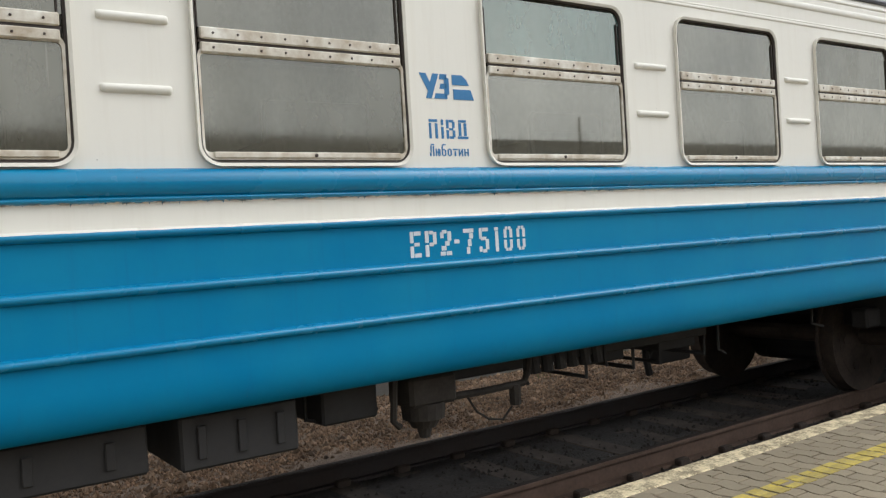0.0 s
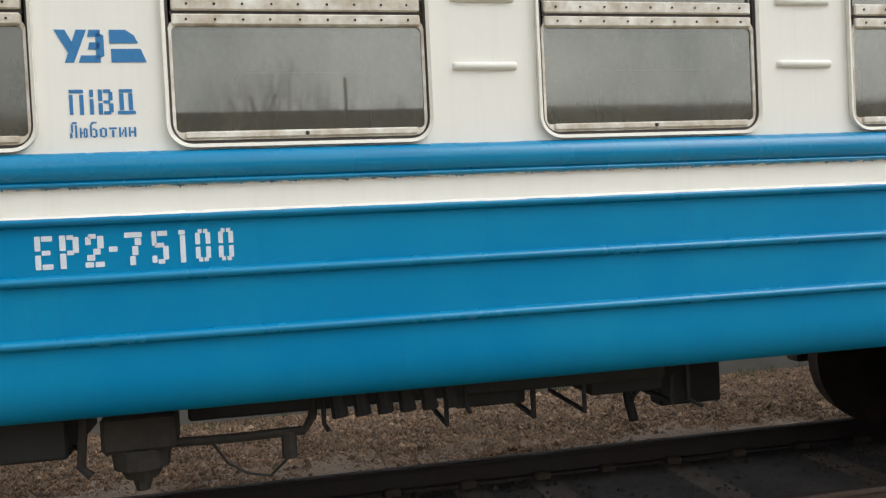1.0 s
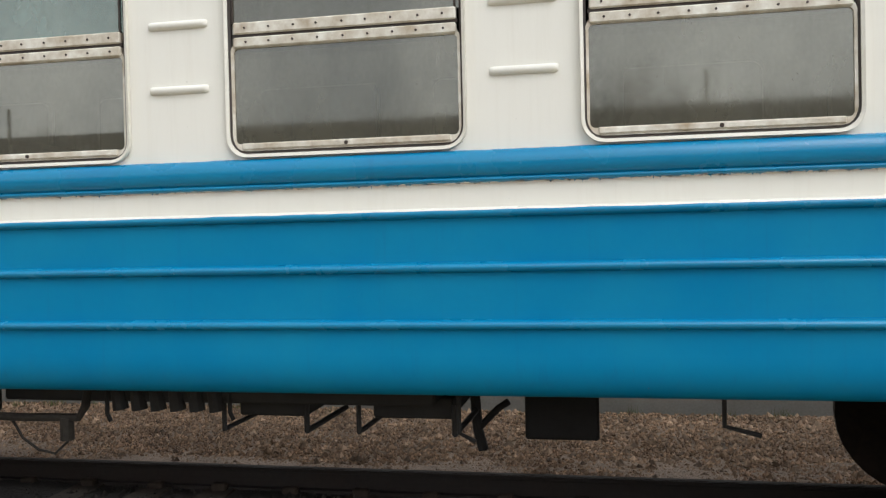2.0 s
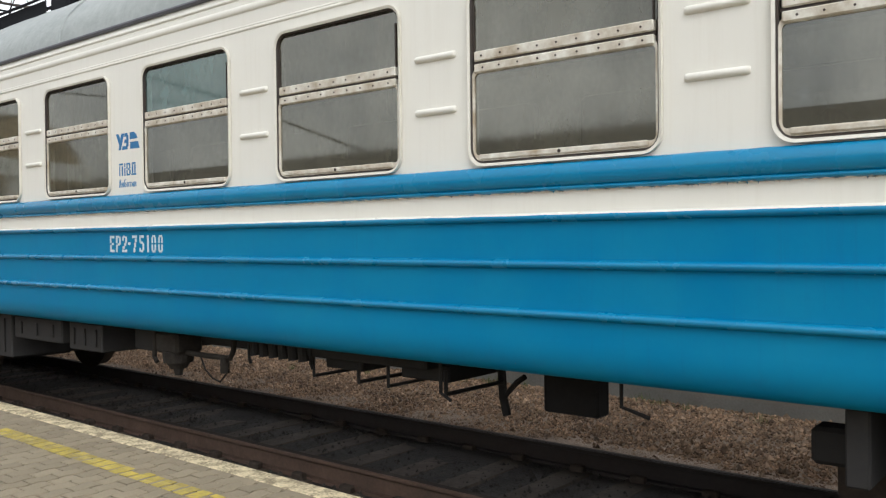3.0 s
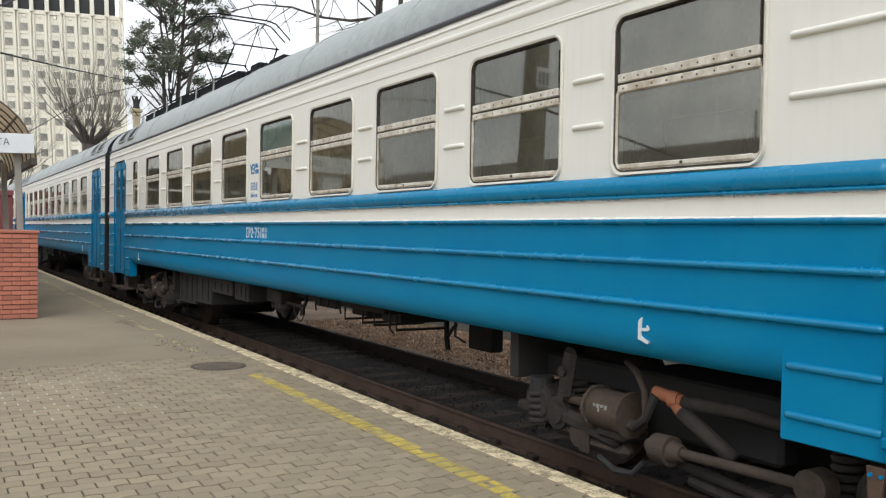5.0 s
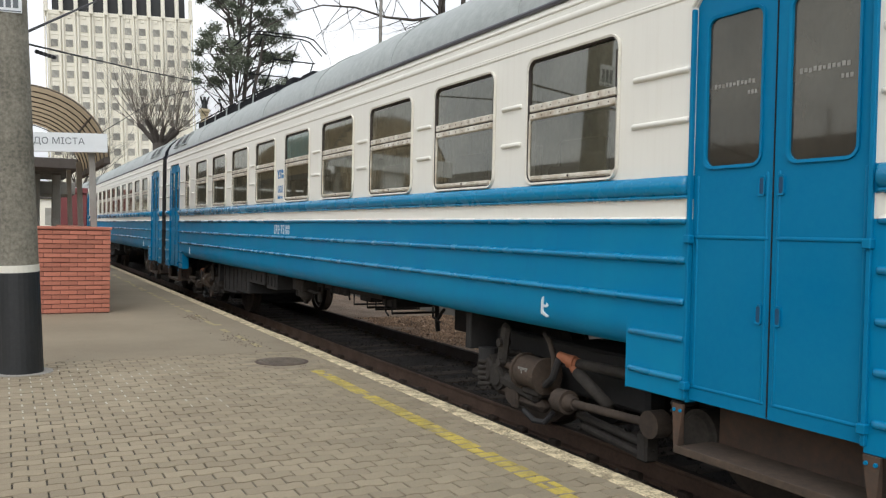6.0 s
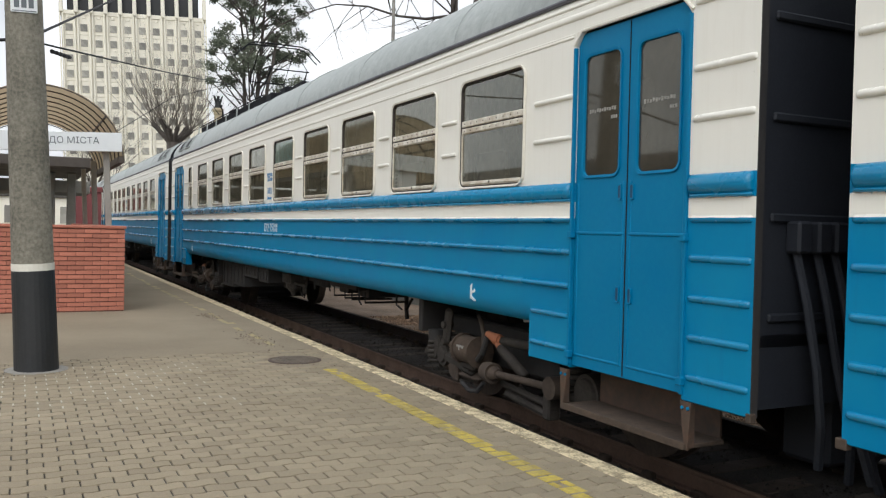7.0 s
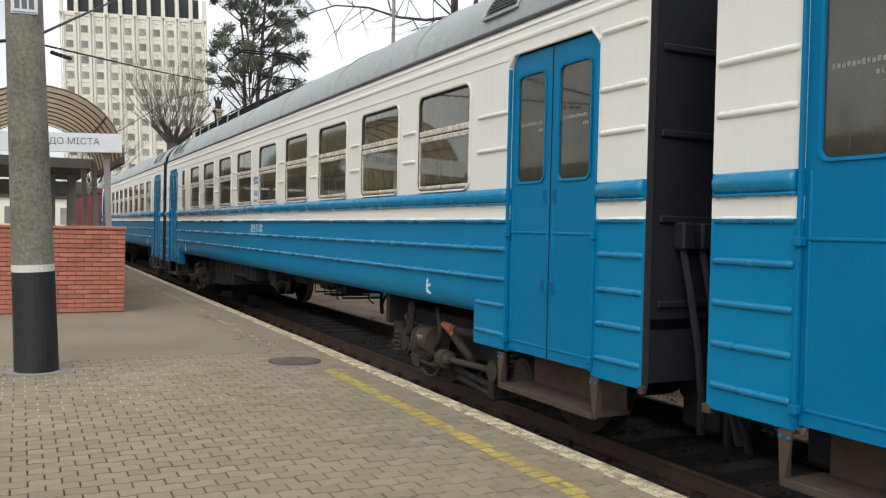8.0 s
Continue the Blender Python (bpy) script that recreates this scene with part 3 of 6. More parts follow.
def markings(car):
    bm = stencil("EP2-75100", [(-0.389, 0.068), (-0.299, 0.074), (-0.208, 0.075), (-0.125, 0.046), (-0.059, 0.07), (0.041, 0.07), (0.135, 0.06), (0.209, 0.064), (0.299, 0.064)], 1.375, 0.131, 0.0)
    part("car_number", bm, STENCIL_WHITE, car, "white stencilled car number")
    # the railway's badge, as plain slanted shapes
    bm = bmesh.new()
    bx, bz, w, h = -0.274, 2.178, 0.88, 0.85
    for loop in ([(0, .15), (.045, .15), (.078, .085), (.055, .045)], [(.04, 0), (.078, 0), (.135, .15), (.092, .15)],
                 [(.145, .15), (.192, .15), (.192, .118), (.138, .118)], [(.146, .092), (.19, .092), (.19, .06), (.138, .06)], [(.108, .032), (.19, .032), (.19, 0), (.098, 0)], [(.172, .012), (.206, .03), (.206, .125), (.172, .14)],
                 [(.23, .15), (.30, .15), (.335, .125), (.352, .088), (.23, .088)], [(.235, .062), (.362, .062), (.385, 0), (.235, 0)]):
        plate(bm, [(bx + px * w, bz + pz * h) for px, pz in loop], -0.0025, 0.001)
    part("railway_badge", bm, STENCIL_BLUE, car, "blue slanted railway badge")
    part("division_name", stencil("ПІВД", [(-0.232, 0.055), (-0.169, 0.04), (-0.125, 0.058), (-0.055, 0.068)], 1.974, 0.098, 0.0), STENCIL_BLUE, car, "blue stencilled letters")
    part("depot_name", stencil("Люботин", [(-0.236 + 0.0362 * k, 0.030) for k in range(7)], 1.884, 0.062, 0.0), STENCIL_BLUE, car, "small blue stencilled letters")
    for s in (-1, 1):
        x, mark = s * 6.70, bmesh.new()
        for loop in ([(x - .082, .875), (x - .060, .872), (x - .052, 1.005), (x - .066, 1.0), (x - .082, .98)], [(x - .056, .945), (x - .018, .947), (x + .004, .952), (x + .004, .937), (x - .018, .927), (x - .057, .925)],
                     [(x - .016, .945), (x - .004, .945), (x - .004, .962), (x - .016, .962)], [(x - .062, .872), (x - .062, .897), (x - .03, .880), (x + .002, .868), (x - .006, .855)]):
            plate(mark, loop, -0.006, 0.02)
        part("jacking_mark", mark, STENCIL_WHITE, car, "white hooked jacking mark")


def wheelset(bogie, x):
    bm = bmesh.new()
    for y0, y1, fl in ((0.90, 1.03, 1.03), (WIDE - 1.03, WIDE - 0.90, WIDE - 1.06)):
        rod(bm, (0, y0, 0), (0, y1, 0), WHEEL_R, WHEEL_R, 32)
        rod(bm, (0, fl, 0), (0, fl + 0.03, 0), WHEEL_R + 0.028, WHEEL_R + 0.028, 32)
        out = y0 - 0.004 if y0 < 1.5 else y1 + 0.004
        rod(bm, (0, out, 0), (0, out + (0.01 if y0 < 1.5 else -0.01), 0), WHEEL_R * 0.78, WHEEL_R * 0.78, 24)
        for k in range(6):
            a = k * math.pi / 3
            rod(bm, (0.3 * math.cos(a), out - 0.01, 0.3 * math.sin(a)), (0.3 * math.cos(a), out + 0.01, 0.3 * math.sin(a)), 0.05, 0.05, 8)
    rod(bm, (0, 0.45, 0), (0, WIDE - 0.45, 0), 0.085, 0.085, 12)
    ob = part("wheelset", bm, RUST, bogie, "worn steel wheelset")
    ob.location = (x, 0, RAIL_TOP + WHEEL_R)
    return ob


def bogie_at(car, cx, s):
    """A motor bogie: side frames, axle boxes, coil springs, brake cylinders, links and rods."""
    bog = part("bogie", boxed(cx - 0.8, cx + 0.8, 0.6, WIDE - 0.6, 0.40, 0.55, 0.02), DARK, car, "sooty bogie caked in brake dust")
    for y in (0.62, WIDE - 0.62):
        part("side_frame", boxed(cx - 1.85, cx + 1.85, y - 0.08, y + 0.08, 0.405, 0.58, 0.02), DARK, bog)
        part("bolster_guide", boxed(cx - 0.55, cx + 0.55, y - 0.09, y + 0.09, 0.18, 0.42, 0.03), DARK, bog)
    for x in (cx - 0.62, cx + 0.62):
        bm = rod(bmesh.new(), (x, 1.05, 0.20), (x, WIDE - 1.05, 0.20), 0.36, 0.36, 20)
        box(bm, x - 0.3, x + 0.3, 1.2, WIDE - 1.2, -0.10, 0.50, 0.05)
        part("traction_motor", bm, DARK, bog)
    made = []
    for x in (cx - 1.3, cx + 1.3):
        made.append(wheelset(bog, x))
        for y in (0.42, WIDE - 0.42):
            zc = RAIL_TOP + WHEEL_R
            bm = rod(bmesh.new(), (x, y - 0.14, zc), (x, y + 0.14, zc), 0.15, 0.16, 28)
            rod(bm, (x, y - 0.16, zc), (x, y - 0.13, zc), 0.11, 0.13, 24)
            box(bm, x - 0.34, x + 0.34, y - 0.09, y + 0.09, zc - 0.12, zc - 0.04, 0.02)
            part("axle_box", bm, DUSTY, bog)
            for dx in (-0.27, 0.27):
                low = y < 1 and (x - cx) * s < 0 and dx * s < 0
                sp = coil(bmesh.new(), x - s * 0.02 if low else x + dx, y - 0.10 if low else y, zc - 0.17 if low else zc - 0.05, 0.33 if low else 0.44, 0.075, 0.021, 5)
                part("spring", sp, DUSTY, bog, smooth=True)
                if low:
                    bm = rod(bmesh.new(), (x - s * 0.02, y - 0.10, 0.32), (x - s * 0.02, y - 0.10, 0.44), 0.085, 0.09, 18)
                    part("spring_cup", bm, DARK, bog)
                    bm = rod(bmesh.new(), (x + s * 0.21, y - 0.15, 0.22), (x + s * 0.21, y + 0.05, 0.22), 0.115, 0.13, 24)
                    rod(bm, (x + s * 0.21, y - 0.17, 0.22), (x + s * 0.21, y - 0.14, 0.22), 0.075, 0.09, 20)
                    part("gear_casting", bm, DUSTY, bog)
    for d, y in ((-1, 0.30), (1, 0.30)):
        x = cx + d * -0.50
        # brake cylinder with clamped ends
        if d == s:
            continue
        x = cx - s * 0.52
        bm = rod(bmesh.new(), (x - s * 0.17, y, 0.335), (x + s * 0.15, y, 0.33), 0.130, 0.128, 40)
        for q in (-0.17, 0.14):
            rod(bm, (x + s * q - 0.012, y, 0.333), (x + s * q + 0.012, y, 0.333), 0.148, 0.148, 40)
            for k in range(10):
                c, d = 0.140 * math.cos(k * math.pi / 5), 0.140 * math.sin(k * math.pi / 5)
                rod(bm, (x + s * q - 0.02, y + c, 0.333 + d), (x + s * q + 0.02, y + c, 0.333 + d), 0.011, 0.011, 6)
        rod(bm, (x - s * 0.17, y, 0.335), (x - s * 0.30, y, 0.335), 0.09, 0.05, 24)
        rod(bm, (x - s * 0.28, y, 0.335), (x - s * 0.46, y, 0.335), 0.03, 0.03, 12)
        cyl = part("brake_cylinder", bm, BRAKE, bog, "dusty brown brake cylinder", smooth=False)
        marks = bmesh.new()
        for k in range(4):
            box(marks, x - 0.08 + 0.035 * k, x - 0.06 + 0.035 * k, y - 0.131, y - 0.118, 0.368 - 0.008 * (k % 2), 0.386)
        box(marks, x - 0.035, x - 0.022, y - 0.131, y - 0.118, 0.338, 0.362)
        part("paint_marks", marks, FAINT, cyl)
        part("cylinder_bracket", boxed(x - 0.13, x + 0.13, y - 0.06, y + 0.16, 0.155, 0.225, 0.02), DUSTY, bog)
        bm = pipe(bmesh.new(), [(x + s * 0.17, y - 0.02, 0.28), (x + s * 0.25, y - 0.04, 0.29), (x + s * 0.31, y - 0.05, 0.38), (x + s * 0.30, y - 0.05, 0.52), (x + s * 0.20, y - 0.02, 0.62), (x + s * 0.05, y + 0.04, 0.66)], 0.022, 9)
        rod(bm, (x + s * 0.13, y - 0.02, 0.275), (x + s * 0.19, y - 0.02, 0.28), 0.04, 0.03, 10)
        part("brake_hose", bm, RUST, bog, smooth=True)
        bm = bmesh.new()
        box(bm, cx - s * 1.02 - 0.20, cx - s * 1.02 + 0.20, 0.30, 0.44, 0.05, 0.17, 0.05)
        rod(bm, (cx - s * 0.86, 0.27, 0.11), (cx - s * 0.86, 0.45, 0.11), 0.085, 0.085, 16)
        box(bm, cx - s * 0.66 - 0.24, cx - s * 0.66 + 0.24, 0.28, 0.42, 0.02, 0.13, 0.05)
        box(bm, cx - s * 0.80 - 0.05, cx - s * 0.80 + 0.05, 0.26, 0.30, 0.0, 0.17, 0.015)
        part("balance_arm", bm, RUST, bog, "brown cast balance arm below the cylinder")
        bm = bmesh.new()
        xa = cx - s * 0.98
        box(bm, xa - 0.065, xa + 0.065, 0.24, 0.30, 0.33, 0.70, 0.03, Matrix.Translation((xa, 0, 0.5)) @ pose(0, 0, 0, 0, s * 12, 0) @ Matrix.Translation((-xa, 0, -0.5)))
        for z in (0.36, 0.53):
            rod(bm, (xa, 0.21, z), (xa, 0.32, z), 0.035, 0.035, 10)
        part("brake_lever", bm, DUSTY, bog)
        bm = pipe(bmesh.new(), [(cx - s * 0.30, 0.24, 0.28), (cx - s * 0.18, 0.22, 0.36), (cx - s * 0.10, 0.22, 0.52)], 0.028, 8)
        part("air_hose", bm, DARK, bog)
        bm = rod(bmesh.new(), (cx - s * 0.13, 0.24, 0.535), (cx + s * 0.06, 0.28, 0.50), 0.036, 0.042, 28)
        rod(bm, (cx - s * 0.02, 0.25, 0.51), (cx + s * 0.03, 0.27, 0.505), 0.050, 0.050, 28)
        rod(bm, (cx, 0.26, 0.50), (cx + s * 0.06, 0.27, 0.44), 0.038, 0.038, 28)
        part("hose_joint", bm, ORANGE, bog, "orange rusted hose joint")
        bm = pipe(bmesh.new(), [(cx + s * 0.05, 0.28, 0.50), (cx + s * 0.45, 0.34, 0.50), (cx + s * 0.95, 0.50, 0.42)], 0.038, 28)
        pipe(bm, [(cx + s * 0.06, 0.27, 0.44), (cx + s * 0.25, 0.28, 0.34), (cx + s * 0.42, 0.30, 0.24)], 0.044, 28)
        part("cable_hose", bm, DUSTY, bog, smooth=True)
        bm = bmesh.new()
        rod(bm, (cx - s * 0.13, 0.20, 0.215), (cx - s * 0.06, 0.20, 0.215), 0.04, 0.05, 28)
        rod(bm, (cx - s * 0.07, 0.20, 0.215), (cx + s * 0.06, 0.20, 0.215), 0.085, 0.09, 28)
        rod(bm, (cx + s * 0.05, 0.20, 0.215), (cx + s * 0.14, 0.20, 0.22), 0.07, 0.045, 28)
        rod(bm, (cx + s * 0.12, 0.20, 0.22), (cx + s * 0.98, 0.20, 0.25), 0.030, 0.030, 28)
        rod(bm, (cx + s * 0.98, 0.16, 0.25), (cx + s * 0.98, 0.28, 0.25), 0.09, 0.09, 28)
        part("drag_link", bm, RUST, bog, "rust-brown drag link with ball joint")
        bm = bmesh.new()
        pipe(bm, [(cx + s * 0.05, 0.3, 0.12), (cx + s * 0.80, 0.3, 0.07), (cx + s * 0.86, 0.3, 0.02)], 0.03, 8)
        part("guard_bar", pipe(bmesh.new(), [(cx + s * 0.10, 0.32, 0.04), (cx + s * 0.80, 0.32, -0.02)], 0.035, 8), DUSTY, bog)
        box(bm, cx + s * 0.82 - 0.05, cx + s * 0.82 + 0.05, 0.24, 0.36, -0.04, 0.16, 0.015)
        a, b = sorted((cx - s * 1.22, cx - s * 0.48))
        part("spring_beam", boxed(a, b, 0.26, 0.42, 0.02, 0.14, 0.035, Matrix.Translation((cx, 0, 0.1)) @ pose(0, 0, 0, 0, s * 7, 0) @ Matrix.Translation((-cx, 0, -0.1))), DUSTY, bog)
        part("damper_loop", pipe(bmesh.new(), [(cx - s * 0.62, 0.25, 0.02), (cx - s * 0.45, 0.24, -0.03), (cx - s * 0.30, 0.24, -0.01), (cx - s * 0.22, 0.26, 0.08)], 0.022, 8), DARK, bog)
        part("guard_bar", bm, DUSTY, bog)
        bm = boxed(cx - s * 1.58 - 0.05, cx - s * 1.58 + 0.05, 0.25, 0.9, 0.40, 0.74, 0.01)
        part("mud_plate", bm, DARK, bog)
    return made


def underframe(car):
    frame_ = part("underframe", boxed(-7.5, 7.5, 0.50, WIDE - 0.50, 0.715, 0.85, 0.02), DARK, car, "sooty black underframe")
    for name, a in (("equipment_box", (-2.62, -1.66, 0.22, 1.05, 0.52, 0.74)), ("resistor_box", (-1.52, -0.95, 0.22, 1.0, 0.49, 0.74)),
                    ("contactor_box", (-0.73, -0.40, 0.4, 1.1, 0.53, 0.74)), ("equipment_box", (-3.7, -2.75, 0.25, 1.1, 0.30, 0.74)), ("battery_box", (-4.85, -3.85, 0.3, 1.2, 0.22, 0.74)),
                    ("compressor_box", (2.86, 3.28, 1.30, 1.45, 0.28, 0.72)),
                    ("cable_tray", (0.1, 2.5, 0.5, 0.8, 0.625, 0.70))):
        ob = part(name, boxed(*a, bevel=0.012), DARK, car)
        if name in ("resistor_box", "battery_box", "equipment_box"):
            for k in range(3):
                x = a[0] + (a[1] - a[0]) * (k + 0.5) / 3
                part("latch", boxed(x - 0.02, x + 0.02, a[2] - 0.018, a[2], a[4] + 0.05, a[5] - 0.05, 0.004), DARK, ob)
    bm = boxed(-0.25, 0.06, 0.3, 0.55, 0.55, 0.72, 0.02)
    rod(bm, (-0.1, 0.42, 0.56), (-0.1, 0.42, 0.47), 0.13, 0.12, 16)
    rod(bm, (-0.1, 0.42, 0.47), (-0.1, 0.42, 0.42), 0.10, 0.07, 14)
    rod(bm, (-0.1, 0.42, 0.42), (-0.1, 0.42, 0.36), 0.045, 0.03, 10)
    for x0, x1 in ((1.34, 1.80), (2.08, 2.58)):
        tray = part("resistor_tray", boxed(x0 + 0.06, x1 - 0.02, 0.66, 1.25, 0.53, 0.64, 0.01), DARK, car)
        part("tray_bar", pipe(bmesh.new(), [(x0, 0.6, 0.70), (x0, 0.6, 0.47), (x0 + 0.02, 1.2, 0.47)], 0.014, 6), DARK, tray)
        part("tray_bar", pipe(bmesh.new(), [(x1, 0.6, 0.62), (x1, 0.6, 0.47), (x1 + 0.02, 1.2, 0.47)], 0.016, 6), DARK, tray)
    part("air_filter", bm, DUSTY, car, "dust-grey stepped filter bowl")
    bm = pipe(bmesh.new(), [(0.02, 0.4, 0.56), (0.30, 0.4, 0.555), (0.62, 0.4, 0.56), (0.66, 0.4, 0.62), (0.68, 0.4, 0.74)], 0.022, 8)
    pipe(bm, [(0.55, 0.4, 0.56), (0.55, 0.4, 0.44)], 0.035, 8)
    part("brake_pipe", bm, DUSTY, car)
    part("drain_pipe", pipe(bmesh.new(), [(-0.32, 0.35, 0.72), (-0.34, 0.35, 0.50), (-0.30, 0.35, 0.46)], 0.02, 7), DUSTY, car)
    bm = pipe(bmesh.new(), [(0.2, 0.42, 0.55), (0.27, 0.42, 0.44), (0.36, 0.42, 0.38), (0.46, 0.42, 0.36), (0.54, 0.42, 0.43)], 0.007, 6)
    part("loose_cable", bm, DUSTY, car, "thin cable hanging in a loop")
    for k in range(6):
        x = 0.78 + 0.11 * k
        part("insulator", rod(bmesh.new(), (x, 0.5, 0.74), (x + 0.02, 0.5, 0.585), 0.036, 0.042, 10), DARK, car)
    for x0, x1, dz in ((-0.78, -0.62, 0.0), (-0.60, -0.35, 0.03), (0.72, 0.74, 0.0), (1.42, 1.44, 0.02), (2.62, 2.70, -0.06), (3.86, 4.02, 0.0)):
        part("cable_hanger", pipe(bmesh.new(), [(x0, 0.5, 0.74), (x0, 0.5, 0.56 + dz), (x1, 0.5, 0.52 + dz)], 0.012, 6), DARK, car)
    bm = bmesh.new()
    pipe(bm, [(2.58, 1.2, 0.66), (2.60, 1.2, 0.36), (2.63, 1.2, 0.24)], 0.03, 7)
    pipe(bm, [(2.60, 1.2, 0.36), (2.72, 1.2, 0.48), (2.78, 1.2, 0.52)], 0.02, 7)
    part("sand_pipe", bm, DARK, car)
    for x in (-5.9,):
        rod_ = rod(bmesh.new(), (x - 0.45, 1.3, 0.45), (x + 0.45, 1.3, 0.45), 0.16, 0.16, 16)
        part("air_tank", rod_, DARK, car)


def roof_mesh():
    n, k = 120, 30
    verts, faces = [], []
    for i in range(n + 1):
        x = -HALF + 2 * HALF * i / n
        for j in range(k + 1):
            a = math.pi * j / k
            w = 0.012 * noise.noise((x * 1.6, a * 2.2, 0)) + 0.010 * max(0, noise.noise((x * 4.5, a * 0.9, 5)))
            y, z = WIDE / 2 - (WIDE / 2 - 0.03) * math.cos(a), 3.17 + 0.83 * math.sin(a)
            r = math.sin(a) ** 0.5 if a not in (0, math.pi) else 0
            verts.append((x, y - w * r * math.cos(a), z + w * r * math.sin(a)))
    for i in range(n):
        for j in range(k):
            p = i * (k + 1) + j
            faces.append((p, p + k + 1, p + k + 2, p + 1))
    return verts, faces


def pantograph(car, cx):
    """A diamond pantograph on its frame with insulators, and the guard screens along the roof."""
    yc = WIDE / 2
    base = bmesh.new()
    for y in (yc - 0.55, yc + 0.55):
        pipe(base, [(cx - 0.9, y, 4.27), (cx + 0.9, y, 4.27)], 0.020, 8)
    for x in (cx - 0.9, cx + 0.9):
        pipe(base, [(x, yc - 0.55, 4.27), (x, yc + 0.55, 4.27)], 0.020, 8)
    for x in (cx - 0.9, cx + 0.9):
        for y in (yc - 0.55, yc + 0.55):
            for k in range(4):
                rod(base, (x, y, 3.88 + 0.09 * k), (x, y, 3.94 + 0.09 * k), 0.075, 0.05, 10)
    top = part("pantograph", base, PANTO, car, "black raised diamond pantograph")
    for s in (-1, 1):
        lo = bmesh.new()
        for d in (-0.45, 0.45):
            pipe(lo, [(cx + s * 0.12, yc + d, 4.30), (cx + s * 0.95, yc + d * 0.9, 4.90)], 0.015, 7)
        pipe(lo, [(cx + s * 0.95, yc - 0.45, 4.90), (cx + s * 0.95, yc + 0.45, 4.90)], 0.015, 7)
        part("lower_arm", lo, PANTO, top)
        up = bmesh.new()
        for d in (-0.42, 0.42):
            pipe(up, [(cx + s * 0.95, yc + d, 4.90), (cx + s * 0.06, yc + d * 0.95, 5.55)], 0.010, 6)
        pipe(up, [(cx + s * 0.95, yc - 0.42, 4.90), (cx + s * 0.06, yc + 0.40, 5.55)], 0.006, 6)
        part("upper_arm", up, PANTO, top)
        bow = bmesh.new()
        x = cx + s * 0.14
        pipe(bow, [(x, yc - 0.98, 5.30), (x, yc - 0.68, 5.58), (x, yc - 0.5, 5.62), (x, yc + 0.5, 5.62), (x, yc + 0.68, 5.58), (x, yc + 0.98, 5.30)], 0.016, 8)
        part("contact_bow", bow, PANTO, top)
    y0 = 0.48
    for k in range(6):
        x0 = -8.70 + k * 1.035
        scr = part("guard_screen", boxed(x0 + 0.02, x0 + 1.015, y0 + 0.05, y0 + 0.06, 3.64, 3.89, 0), PANTO, car)
        bm = bmesh.new()
        pipe(bm, [(x0, y0 - 0.02, 3.62), (x0, y0, 3.91)], 0.016, 6)
        part("post", bm, ROOF, scr)
        bm = bmesh.new()
        pipe(bm, [(x0, y0 + 0.01, 3.90), (x0 + 1.035, y0 + 0.01, 3.90)], 0.014, 6)
        part("rail", bm, PANTO, scr)
    gear = bmesh.new()
    for x, w, h in ((-8.0, 0.5, 0.35), (-4.6, 0.7, 0.3), (-3.4, 0.4, 0.28), (-2.4, 0.6, 0.22)):
        box(gear, x - w / 2, x + w / 2, 1.1, 1.6, 3.85, 3.95 + h, 0.03)
    for x in (-7.5, -5.0, -4.0, -3.0):
        for k in range(3):
            rod(gear, (x, 1.2, 3.9 + 0.1 * k), (x, 1.2, 3.97 + 0.1 * k), 0.07, 0.045, 10)
    pipe(gear, [(-8.2, 1.2, 4.25), (-5.0, 1.2, 4.22), (-2.6, 1.2, 4.15)], 0.015, 6)
    pipe(gear, [(-8.4, 1.0, 3.9), (-8.45, 1.0, 4.35), (-8.3, 0.9, 4.45), (-8.05, 0.9, 4.40)], 0.022, 6)
    part("roof_gear", gear, PANTO, car)


